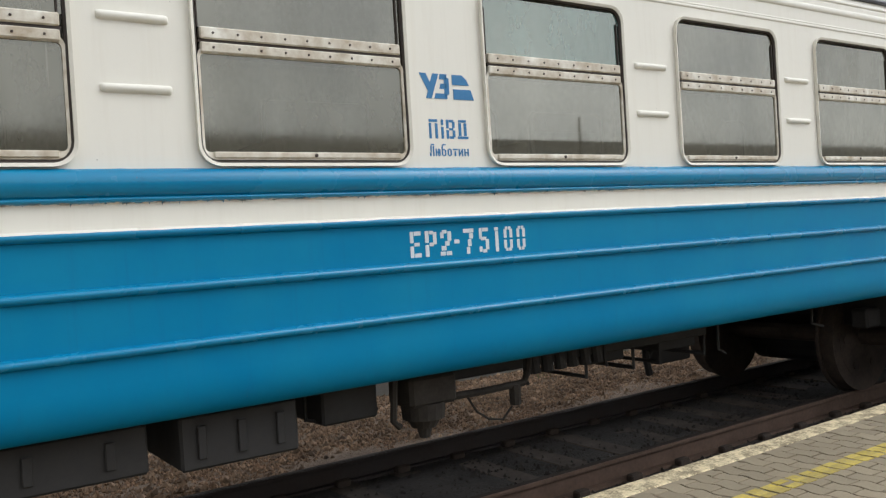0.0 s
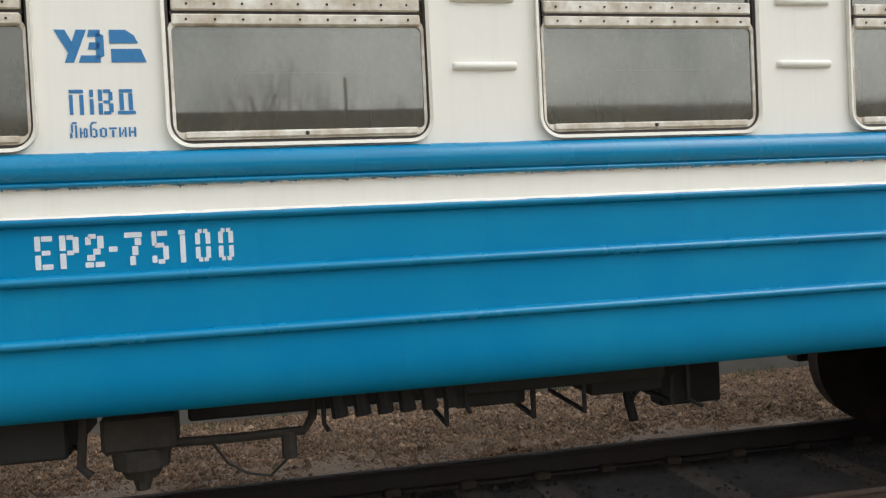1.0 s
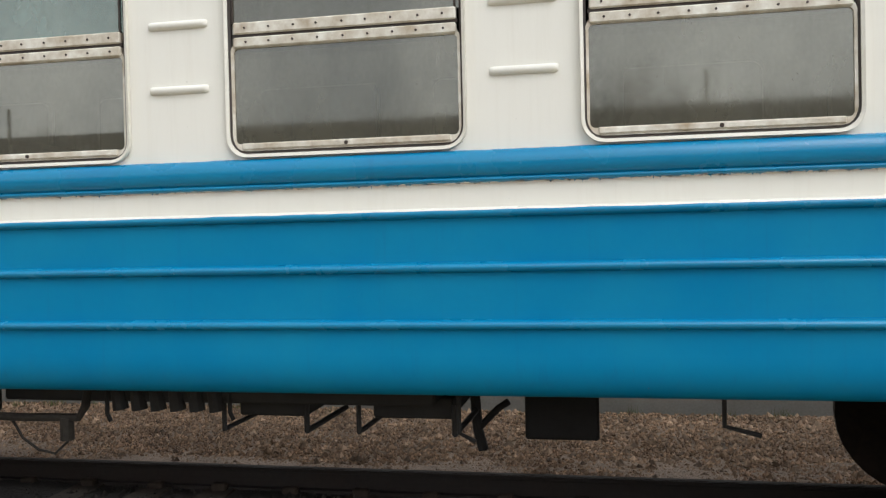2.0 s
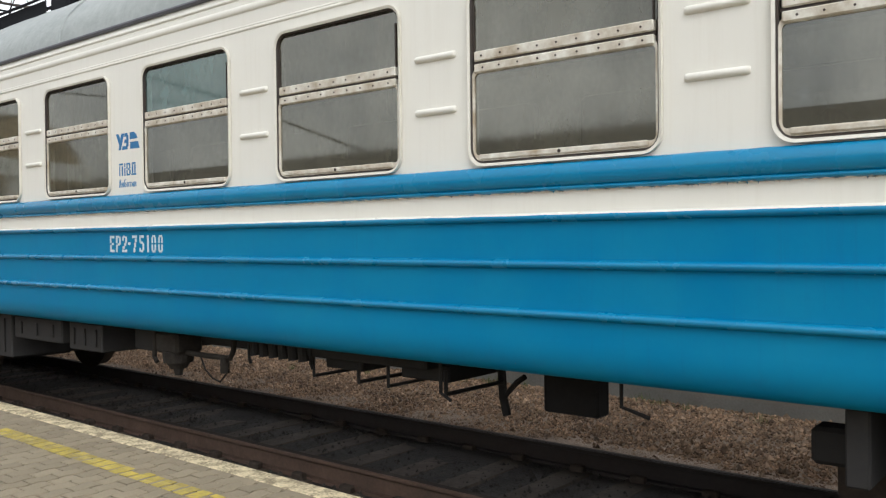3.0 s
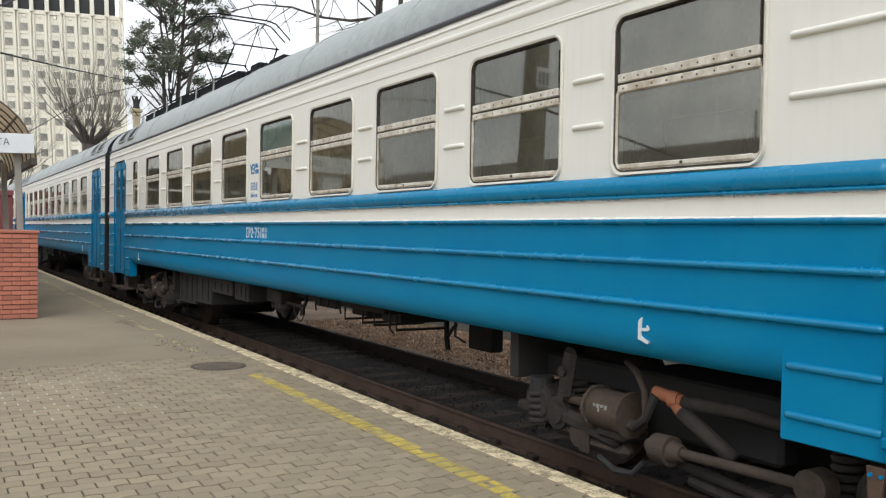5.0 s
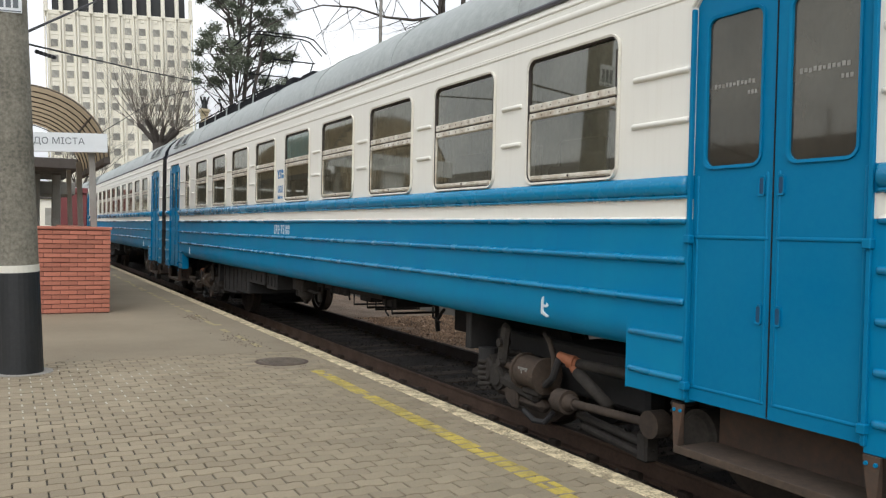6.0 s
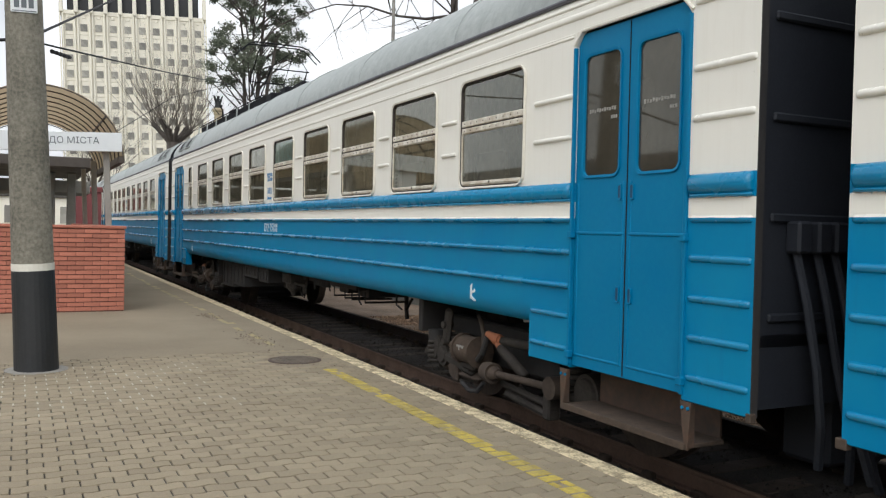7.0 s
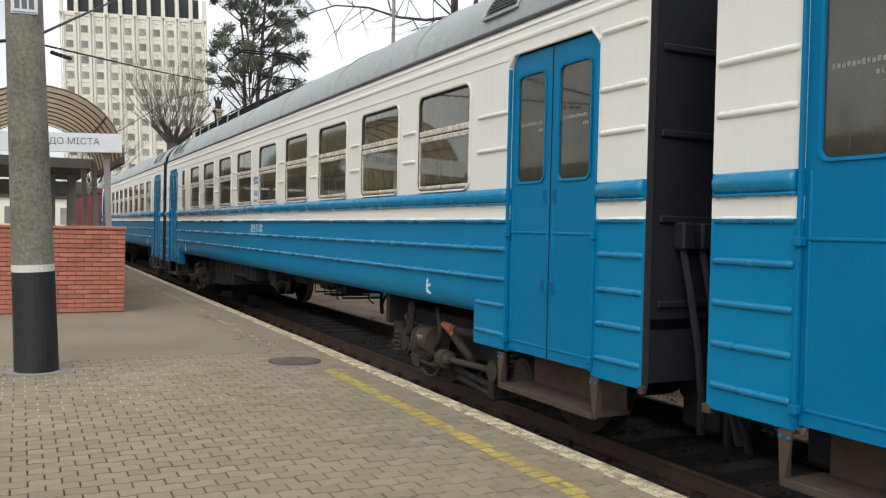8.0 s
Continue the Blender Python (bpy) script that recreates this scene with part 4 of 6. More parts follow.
def train_car():
    """One car with its body, roof, windows, doors, bogies and gear, all in the car's own space."""
    car = tagged(new("train_car"), "blue and white electric train car with a grey roof", "train car", "cars of the train")
    wheels = []
    wall = part("side_wall", side_wall_mesh(), PAINT, car, "white over blue painted side wall")
    # the far side: the same sheet turned round
    back = new("side_wall", wall.data)
    back.parent = car
    back.matrix_local = Matrix.Translation((0, WIDE, 0)) @ pose(0, 0, 0, 0, 0, 180)
    v, f = roof_mesh()
    joined("roof", v, f, ROOF, car, "dented grey roof sheet", smooth=True)
    for y, s in ((0.03, -1), (WIDE - 0.03, 1)):
        bm = pipe(bmesh.new(), [(-HALF, y + s * 0.012, 3.155), (HALF, y + s * 0.012, 3.155)], 0.02, 8)
        part("gutter", bm, GUTTER, car)
    for k in range(8):
        x = -8.6 + 2.457 * k
        pts = [(x + 0.02 * noise.noise((k, j * 0.4, 2)), WIDE / 2 - (WIDE / 2 - 0.028) * math.cos(math.pi * j / 20), 3.172 + 0.836 * math.sin(math.pi * j / 20)) for j in range(21)]
        part("roof_seam", pipe(bmesh.new(), pts, 0.009, 6), ROOF, car)
    part("floor", boxed(-HALF + 0.02, HALF - 0.02, 0.06, WIDE - 0.06, 0.86, 0.93), INSIDE, car)
    part("inner_ceiling", boxed(-HALF + 0.02, HALF - 0.02, 0.06, WIDE - 0.06, 3.10, 3.13), INSIDE, car)
    for x in (-7.9, 7.9):
        part("partition", boxed(x - 0.02, x + 0.02, 0.05, WIDE - 0.05, 0.93, 3.10), INSIDE, car)
    for i in range(10):
        x = -7.0 + i * 1.5
        for y0 in (0.12, WIDE - 1.32):
            bm = boxed(x - 0.42, x + 0.42, y0, y0 + 1.2, 1.28, 1.36, 0.02)
            box(bm, x - 0.05, x + 0.05, y0, y0 + 1.2, 1.36, 1.98, 0.03)
            part("bench", bm, SEAT, car)
    # pressed mouldings along the side
    lo, hi = -DOORS[-1][0], DOORS[1][0]
    for z, hw, d in ((1.766, 0.060, 0.052), (1.701, 0.014, 0.030)):
        for a, b in ((lo + 0.02, hi - 0.02), (DOORS[1][1] + 0.03, HALF - 0.02), (-HALF + 0.02, -DOORS[-1][1] - 0.03)):
            part("belt_moulding", half_round(bmesh.new(), a, b, z, hw, d, 0.03, seg=10), ENAMEL, car, smooth=True)
    for z in (1.562, 1.330, 1.085):
        part("moulding", half_round(bmesh.new(), lo + 0.025, hi - 0.025, z, 0.022, 0.036, 0.03, seg=10), ENAMEL, car, smooth=True)
    for z, hw, d in ((2.868, 0.012, 0.010), (2.885, 0.010, 0.008), (3.005, 0.026, 0.016), (3.085, 0.012, 0.008)):
        part("cornice_moulding", half_round(bmesh.new(), -HALF + 0.02 if z > 2.95 else lo + 0.03, HALF - 0.02 if z > 2.95 else hi - 0.03, z, hw, d, 0.03), PAINT, car, smooth=True)
    for s in (-1, 1):
        DOOR0, DOOR1 = DOORS[s]
        for z in (2.835, 2.446, 2.153, 1.565, 1.335, 1.098, 0.866, 0.63):
            a, b = sorted((s * (DOOR1 + 0.035), s * (HALF - 0.02)))
            part("rib", half_round(bmesh.new(), a, b, z, 0.022, 0.022, 0.03), ENAMEL, car, smooth=True)
        for z in (0.866, 0.63):
            a, b = sorted((s * 7.60, s * (DOOR0 - 0.03)))
            part("rib", half_round(bmesh.new(), a, b, z, 0.020, 0.022, 0.03), ENAMEL, car, smooth=True)
    short = [(PILLAR0 + k * BAY, 0.145) for k in (-3, -2, -1, 1, 2, 3, 4)] + [(7.838, 0.252), (-6.48, 0.09), (-7.68, 0.22)]
    for cx, hl in short:
        for z in (2.446, 2.153):
            part("rib", half_round(bmesh.new(), cx - hl, cx + hl, z, 0.0195, 0.024, 0.02), PAINT, car, smooth=True)
    for i, (cx, w) in enumerate(WINDOWS):
        window_unit(car, cx, w, teal=i == 4)
        far_window(car, -cx, w)
    for s in (-1, 1):
        doorway(car, s)
        bm = boxed(min(s * (HALF - 0.02), s * (HALF - 0.06)), max(s * (HALF - 0.02), s * (HALF - 0.06)), 0.02, WIDE - 0.02, 0.52, 3.2)
        loop = [(0.03 + (WIDE - 0.06) * (0.5 - 0.5 * math.cos(math.pi * k / 16)), 3.15 + 0.84 * math.sin(math.pi * k / 16)) for k in range(17)]
        bm.faces.new([bm.verts.new((s * (HALF - 0.01), y, z)) for y, z in loop])
        wall_end = part("end_wall", bm, BLACK, car, "dull black ribbed end wall")
        for z in (1.0, 1.55, 2.1, 2.65):
            part("end_rib", boxed(min(s * (HALF + 0.004), s * (HALF - 0.022)), max(s * (HALF + 0.004), s * (HALF - 0.022)), 0.12, 0.98, z, z + 0.05, 0.01), BLACK, wall_end)
        part("corner_post", boxed(min(s * HALF, s * (HALF - 0.03)), max(s * HALF, s * (HALF - 0.03)), 0.004, 0.06, 0.48, 3.14, 0.004), DARK, car)
        bm = bmesh.new()
        for k in range(3):
            x0 = s * (HALF + 0.02 + 0.085 * k)
            box(bm, min(x0, x0 + s * 0.07), max(x0, x0 + s * 0.07), 1.0, WIDE - 1.0, 0.75, 3.05, 0.025)
        part("gangway_bellows", bm, BLACK, car, "black rubber gangway bellows")
        bm = pipe(bmesh.new(), [(s * 9.80, 0.75, 1.15), (s * 9.98, 0.72, 0.55), (s * 10.06, 0.74, 0.30), (s * 9.98, 0.76, 0.22)], 0.028, 8)
        pipe(bm, [(s * 9.80, 0.95, 1.05), (s * 10.02, 0.95, 0.62), (s * 10.08, 0.95, 0.50)], 0.022, 8)
        part("coupling_hose", bm, BLACK, car)
        for y, x1, z1 in ((0.30, 9.97, 0.20), (0.46, 10.04, 0.12), (0.60, 9.93, 0.28)):
            bm = pipe(bmesh.new(), [(s * 9.81, y, 1.42), (s * 9.90, y, 1.10), (s * 9.96, y + 0.02, 0.75), (s * x1, y + 0.05, z1 + 0.25), (s * (x1 - 0.05), y + 0.10, z1)], 0.026, 8)
            part("jumper_cable", bm, BLACK, car)
            part("cable_socket", boxed(min(s * 9.78, s * 9.88), max(s * 9.78, s * 9.88), y - 0.055, y + 0.055, 1.38, 1.56, 0.015), BLACK, car)
        part("buffer_beam", boxed(min(s * 9.35, s * 9.74), max(s * 9.35, s * 9.70), 0.75, WIDE - 0.75, 0.10, 0.62, 0.03), BLACK, car)
        part("post_foot", boxed(min(s * 9.77, s * 9.835), max(s * 9.77, s * 9.81), -0.006, 0.04, 0.455, 0.51, 0.006), RUST, car, "rusty bracket at the foot of the corner post")
        bm = boxed(min(s * 9.6, s * 10.05), max(s * 9.6, s * 10.05), WIDE / 2 - 0.14, WIDE / 2 + 0.14, 0.55, 0.82, 0.04)
        part("coupler", bm, DARK, car)
        for x in (7.85, 8.75):
            vent = bmesh.new()
            def bulge(z):
                return WIDE / 2 - (WIDE / 2 - 0.03) * math.sqrt(max(0, 1 - ((z - 3.17) / 0.83) ** 2))
            for k in range(7):
                z = 3.315 + 0.032 * k
                box(vent, s * x - 0.25, s * x + 0.25, bulge(z) - 0.022, bulge(z) + 0.05, z, z + 0.010)
            rim = bmesh.new()
            for z in (3.285, 3.54):
                box(rim, s * x - 0.28, s * x + 0.28, bulge(z) - 0.030, bulge(z) + 0.05, z, z + 0.022)
            for d in (-0.275, 0.275):
                pipe(rim, [(s * x + d, bulge(z) - 0.018, z) for z in (3.29, 3.37, 3.46, 3.55)], 0.013, 6)
            part("vent_frame", rim, ROOF, car)
            part("roof_vent", vent, GUTTER, car)
        wheels += bogie_at(car, s * 6.65, s)
    underframe(car)
    markings(car)
    return car, wheels


CARS = []
first_car, first_wheels = train_car()
pantograph(first_car, -6.1)
tagged(first_car, "blue and white electric train car with a raised pantograph")
CARS.append((first_car, 0.0))
for k in (-1, 1, -2):
    CARS.append((copy_thing(first_car, pose(k * PITCH, 0, 0)), k * PITCH))
for other, _ in CARS[1:]:
    for ob in [o for o in other.children_recursive if o.name.split(".")[0] in ("pantograph", "lower_arm", "upper_arm", "contact_bow", "guard_screen", "post", "rail", "roof_gear", "car_number")]:
        bpy.data.objects.remove(ob)
    tagged(other, "blue and white electric train car with a plain grey roof")


def motions():
    """The train rolls in and brakes; the wheels of its cars turn with it."""
    steps = [k / 6 for k in range(49)]
    for car, off in CARS:
        walk(car, [(t, pose(train_x(t) + off, 0, 0)) for t in steps])
        for ob in car.children_recursive:
            if ob.name.split(".")[0] == "wheelset":
                at = ob.location.copy()
                walk(ob, [(t, Matrix.Translation(at) @ Matrix.Rotation((train_x(t) - train_x(0)) / WHEEL_R, 4, "Y")) for t in steps])

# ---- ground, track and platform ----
# the shade under the train is put into these two dark ballast colours
SHADE_BALLAST = surface("shade_dark_ballast", (0.048, 0.038, 0.030), (0.022, 0.019, 0.017), rough=0.9, fine=26, coarse=1.2, amount=1.2, bump=1.0, bump_scale=32, depth=0.03)
SHADE_STONE = surface("shade_dark_stone", (0.055, 0.046, 0.038), (0.03, 0.026, 0.022), rough=0.9, fine=20, coarse=3, amount=1.0, bump=0.3, per_object=0.4)
GRAVEL = surface("brown_ballast", (0.26, 0.178, 0.115), (0.12, 0.084, 0.057), rough=0.95, fine=26, coarse=1.2, amount=1.2, bump=1.0, bump_scale=32, depth=0.03)
SOIL = surface("dull_ground", (0.15, 0.13, 0.10), (0.09, 0.085, 0.06), rough=0.95, fine=6, coarse=0.3, amount=1.0, bump=0.4, bump_scale=9)
CONCRETE = surface("weathered_concrete", (0.34, 0.325, 0.29), (0.22, 0.205, 0.18), rough=0.9, fine=40, coarse=2.2, amount=0.9, bump=0.4)
KERB = surface("worn_whitewashed_kerb", (0.74, 0.62, 0.39), (0.27, 0.215, 0.135), rough=0.9, fine=55, coarse=9, amount=2.4, bump=0.6, bump_scale=60)
RAIL = surface("rusty_rail", (0.125, 0.075, 0.05), (0.07, 0.045, 0.033), rough=0.8, fine=30, coarse=3, amount=1.0)
RAIL_HEAD = surface("dull_rail_head", (0.05, 0.038, 0.03), (0.035, 0.028, 0.024), rough=0.9, spec=0.15)
SLEEPER = surface("grimy_sleeper", (0.095, 0.070, 0.047), (0.034, 0.027, 0.022), rough=0.9, fine=30, coarse=3, amount=1.0, bump=0.4)
PAVER = surface("grey_brown_paver", (0.315, 0.258, 0.172), (0.236, 0.192, 0.128), rough=0.9, fine=70, coarse=0.7, amount=0.9, bump=0.35, per_object=0.12)
PAVER_YELLOW = surface("yellow_painted_paver", (0.56, 0.42, 0.06), (0.34, 0.27, 0.11), rough=0.85, fine=40, coarse=5, amount=1.1, bump=0.3, per_object=0.15)
JOINT = surface("sandy_joint", (0.055, 0.047, 0.035), (0.09, 0.077, 0.058), rough=0.95, fine=50, coarse=1)
ASPHALT = surface("dusty_worn_platform", (0.305, 0.25, 0.17), (0.208, 0.168, 0.115), rough=0.95, fine=55, coarse=0.45, amount=1.1, bump=0.3)
BRICK = surface("red_painted_brick", (0.50, 0.185, 0.12), (0.36, 0.13, 0.088), rough=0.85, fine=30, coarse=3, amount=0.9, bump=0.4, per_object=0.16)
MORTAR = surface("dark_red_mortar", (0.16, 0.07, 0.05), (0.1, 0.05, 0.04), rough=0.95, fine=30, coarse=3)
POLE = surface("speckled_concrete_pole", (0.26, 0.24, 0.19), (0.105, 0.098, 0.076), rough=0.9, fine=30, coarse=1.6, amount=1.5, bump=0.5, bump_scale=60)
TAR = surface("black_tar_paint", (0.014, 0.016, 0.018), (0.03, 0.03, 0.03), rough=0.55, fine=30, coarse=2, amount=0.8)
IRON = surface("cast_iron", (0.15, 0.115, 0.08), (0.085, 0.066, 0.05), rough=0.7, fine=40, coarse=4, amount=1.0, bump=0.4)
SIGN = surface("white_sign_board", (0.78, 0.80, 0.80), (0.68, 0.70, 0.70), rough=0.4, fine=15, coarse=1.5, amount=0.4, bump=0.05)
LETTER = surface("grey_letters", (0.16, 0.18, 0.19), rough=0.5)
STEEL = surface("dark_canopy_steel", (0.085, 0.07, 0.055), (0.05, 0.04, 0.035), rough=0.6, fine=25, coarse=3)
def translucent(name, base, through):
    m, n, l, b = node_mat(name)
    co = n.new("ShaderNodeTexCoord").outputs["Object"]
    tr, gl, mx = n.new("ShaderNodeBsdfTranslucent"), n.new("ShaderNodeBsdfDiffuse"), n.new("ShaderNodeMixShader")
    col = link_mix(n, l, noise_tex(n, l, co, 3.0, 5), base, tuple(c * 0.7 for c in base))
    l.new(col, tr.inputs[0])
    l.new(col, gl.inputs[0])
    mx.inputs[0].default_value = through
    l.new(gl.outputs[0], mx.inputs[1])
    l.new(tr.outputs[0], mx.inputs[2])
    l.new(mx.outputs[0], n["Material Output"].inputs[0])
    return m


POLY = translucent("brown_polycarbonate", (0.50, 0.40, 0.27), 0.6)
FACADE = surface("cream_facade", (0.86, 0.82, 0.70), (0.78, 0.74, 0.62), rough=0.9, fine=1.5, coarse=0.12, amount=0.8, bump=0.1)
WIN_FAR = surface("far_window_glass", (0.21, 0.205, 0.18), (0.34, 0.32, 0.27), rough=0.25, fine=0.8, coarse=0.3, amount=0.9, bump=0, per_object=0.3)
BARK = surface("grey_brown_bark", (0.095, 0.08, 0.068), (0.05, 0.042, 0.036), rough=0.95, fine=20, coarse=2, amount=1.0, bump=0.5)
TWIG = surface("pale_twigs", (0.17, 0.145, 0.115), (0.11, 0.095, 0.08), rough=0.95, fine=20, coarse=2, bump=0)
LEAF = surface("dull_green_leaves", (0.12, 0.145, 0.10), (0.17, 0.185, 0.13), rough=0.7, fine=2, coarse=0.5, amount=1.2, bump=0, per_object=0.35)
WIRE = surface("dark_wire", (0.025, 0.025, 0.027), rough=0.8)
STATUE = surface("dark_bronze", (0.03, 0.032, 0.03), rough=0.5, metal=0.4)
OCHRE = surface("ochre_stone", (0.62, 0.52, 0.34), rough=0.8)
SHED = surface("dark_shed_wall", (0.07, 0.065, 0.06), (0.11, 0.10, 0.09), rough=0.9, fine=3, coarse=0.4, amount=0.9)
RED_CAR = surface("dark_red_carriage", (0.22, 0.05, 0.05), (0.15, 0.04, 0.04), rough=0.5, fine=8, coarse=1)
DARK_INNER = surface("shaded_stair_wall", (0.10, 0.09, 0.08), (0.06, 0.055, 0.05), rough=0.9, fine=8, coarse=1)
HAZE_WOOD = surface("distant_woods", (0.10, 0.095, 0.075), (0.06, 0.06, 0.045), rough=1, fine=0.8, coarse=0.1, amount=1.0, bump=0)
EDGE = -0.14
LEDGE_Y = 5.55      # the low ledge beyond the track
UPRIGHT = (2.4, 1.0)      # platform and track fall away a little from the plumb line, so posts lean against them

GROUND_Z = -0.50
ground = joined("ground", [(-1500, -1500, GROUND_Z - 0.08), (1500, -1500, GROUND_Z - 0.08), (1500, 1500, GROUND_Z - 0.08), (-1500, 1500, GROUND_Z - 0.08)], [(0, 1, 2, 3)], SOIL)
tagged(ground, "dull brown open ground round the station", "ground", kind="structure")


def ballast_bed(ys, material, label):
    """A strip of ballast along the track, heaped a little and uneven."""
    xs = np.arange(-70, 30, 0.5)
    verts, faces = [], []
    for x in xs:
        for y in ys:
            h = -0.441 if y < 2.5 else -0.44 - 0.03 * min(1, max(0, y - 3.0))
            verts.append((float(x), y, h + 0.03 * noise.noise((float(x) * 1.3, y * 1.5, 0))))
    m = len(ys)
    for i in range(len(xs) - 1):
        for j in range(m - 1):
            p = i * m + j
            faces.append((p, p + m, p + m + 1, p + 1))
    return tagged(joined("ballast", verts, faces, material, smooth=True), label, "ballast", kind="structure")


# the strip below the train has its shade painted in, the verge doesn't
ballast_bed([-0.1, 0.3, 0.6, 0.9, 1.2, 1.6, 2.0, 2.3, 2.55], SHADE_BALLAST, "ballast between the rails, coloured dark for the train's shade")
ballast_bed([2.55, 2.8, 3.2, 3.5, 3.9, 4.3, 4.8, 5.3, 5.8, 6.3], GRAVEL, "brown stone ballast on the verge beyond the rails")


def stones(name, count, x0, x1, y0, y1, z, size, material, label, soft=False):
    """Loose ballast stones, uncountable, in one object."""
    rng = random.Random(4)
    verts, faces = [], []
    for _ in range(count):
        c = Vector((rng.uniform(x0, x1), rng.uniform(y0, y1), z))
        if soft:
            c = Vector((rng.gauss((x0 + x1) / 2, (x1 - x0) / 4), rng.gauss((y0 + y1) / 2, (y1 - y0) / 4), z))
        r = size * rng.uniform(0.5, 1.3)
        p = len(verts)
        for d in ((1, 0, 0), (-1, 0, 0), (0, 1, 0), (0, -1, 0), (0, 0, 1), (0, 0, -1)):
            verts.append(tuple(c + Vector(d) * r * rng.uniform(0.6, 1.2) + Vector((rng.uniform(-.3, .3), rng.uniform(-.3, .3), 0)) * r))
        for a, b, e in ((0, 2, 4), (2, 1, 4), (1, 3, 4), (3, 0, 4), (2, 0, 5), (1, 2, 5), (3, 1, 5), (0, 3, 5)):
            faces.append((p + a, p + b, p + e))
    return tagged(joined(name, verts, faces, material), label, "ballast", kind="stuff")


stones("ballast_stones", 5200, -17, 15, 2.7, LEDGE_Y - 0.05, -0.447, 0.034, surface("coarse_stone", (0.40, 0.27, 0.17), (0.10, 0.066, 0.044), rough=0.95, fine=14, coarse=3, amount=1.2, bump=0.3, per_object=0.55), "coarse brown and grey ballast stones")
STONE = surface("ballast_stone", (0.37, 0.235, 0.14), (0.13, 0.083, 0.052), rough=0.95, fine=20, coarse=3, amount=1.0, bump=0.3, per_object=0.45)
stones("ballast_stones", 88000, -17, 15, 2.58, LEDGE_Y - 0.02, -0.452, 0.017, STONE, "loose brown ballast stones")
# stones under the train, their colour darkened to stand for its shade
stones("ballast_stones", 14000, -22, 9, 0.0, 2.6, -0.446, 0.026, SHADE_STONE, "loose ballast stones coloured dark for the train's shade")


def rail(y, steel, label):
    ob = tagged(new("rail"), label, "rail", "rails of the track")
    x0, x1 = -120, 30
    bm = boxed(x0, x1, y - 0.009, y + 0.009, -0.43, -0.295)
    box(bm, x0, x1, y - 0.07, y + 0.07, -0.445, -0.42)
    part("web", bm, steel, ob)
    part("head", boxed(x0, x1, y - 0.036, y + 0.036, -0.305, RAIL_TOP - 0.003, 0.006), steel, ob)
    part("running_band", boxed(x0, x1, y - 0.02, y + 0.03, RAIL_TOP - 0.006, RAIL_TOP), RAIL_HEAD, ob)
    return ob


rail(0.98, RAIL, "rusty brown running rail beside the platform")
# far rail: a darker copy of the rail steel, shade put into the colour
rail(2.50, surface("shade_dark_rail", (0.028, 0.022, 0.019), (0.045, 0.032, 0.025), rough=0.75, fine=30, coarse=3, amount=1.0), "running rail on the far side of the track, coloured dark for shade")

one = tagged(new("sleeper"), "grimy concrete sleeper with rusty rail clips", "sleeper", "sleepers of the track")
part("beam", boxed(-0.13, 0.13, 0.36, 3.10, -0.60, -0.435, 0.02), SLEEPER, one)
for y in (0.88, 1.08, 2.40, 2.60):
    part("rail_clip", boxed(-0.06, 0.06, y - 0.035, y + 0.035, -0.45, -0.385, 0.012), RUST, one)
one.location = (-40.0, 0, 0)
for k in range(1, 92):
    copy_thing(one, pose(-40.0 + 0.545 * k, 0, random.uniform(-0.006, 0.004), 0, 0, random.uniform(-0.6, 0.6)))

# platform body: the slab under the paving, and the kerb stones along its edge
slab = part("platform", boxed(-130, 25, -7.5, EDGE - 0.02, -0.6, -0.035), ASPHALT)
tagged(slab, "worn grey-brown station platform", "platform", kind="structure")
surf = part("platform_surface", boxed(-130, -9.75, -7.5, -0.30, -0.04, -0.004), ASPHALT)
tagged(surf, "dusty worn platform surface with patches", "platform", kind="structure")
bed = part("paving_bed", boxed(-9.75, 12.0, -7.5, -0.30, -0.04, -0.009), JOINT)
tagged(bed, "sandy bed between the pavers", "platform", kind="structure")
kerb = tagged(new("kerb_stone"), "worn whitewashed concrete kerb stone at the platform edge", "kerb", "kerb stones")
bm = boxed(0.004, 1.996, EDGE - 0.165, EDGE, -0.22, 0.0, 0.012)
part("stone", bm, KERB, kerb)
part("ledge", boxed(0, 2.0, EDGE - 0.10, EDGE - 0.03, -0.6, -0.22), CONCRETE, kerb)
kerb.location = (-60.0 + 0.72, 0, 0)
for k in range(1, 38):
    copy_thing(kerb, pose(-60.0 + 0.72 + 2.0 * k, random.uniform(-0.006, 0.006), random.uniform(-0.004, 0.003), 0, 0, random.uniform(-0.12, 0.12)))

# manhole beside the yellow line
man = tagged(new("manhole_cover"), "round iron manhole cover set in the platform", "manhole")
part("surround", rod(bmesh.new(), (0, 0, -0.03), (0, 0, -0.0015), 0.46, 0.46, 36), ASPHALT, man, "sandy mortar round the manhole")
bm = rod(bmesh.new(), (0, 0, -0.02), (0, 0, 0.003), 0.295, 0.29, 32)
part("rim", bm, STEP_RUST, man, "rusty rim of the manhole")
lid = part("lid", rod(bmesh.new(), (0, 0, 0.0), (0, 0, 0.006), 0.255, 0.25, 32), IRON, man)
for k in range(-3, 4):
    w = math.sqrt(0.23 ** 2 - (k * 0.06) ** 2)
    part("rib", boxed(-w, w, k * 0.06 - 0.012, k * 0.06 + 0.012, 0.005, 0.010), IRON, lid)
man.location = (-8.98, -0.82, 0)

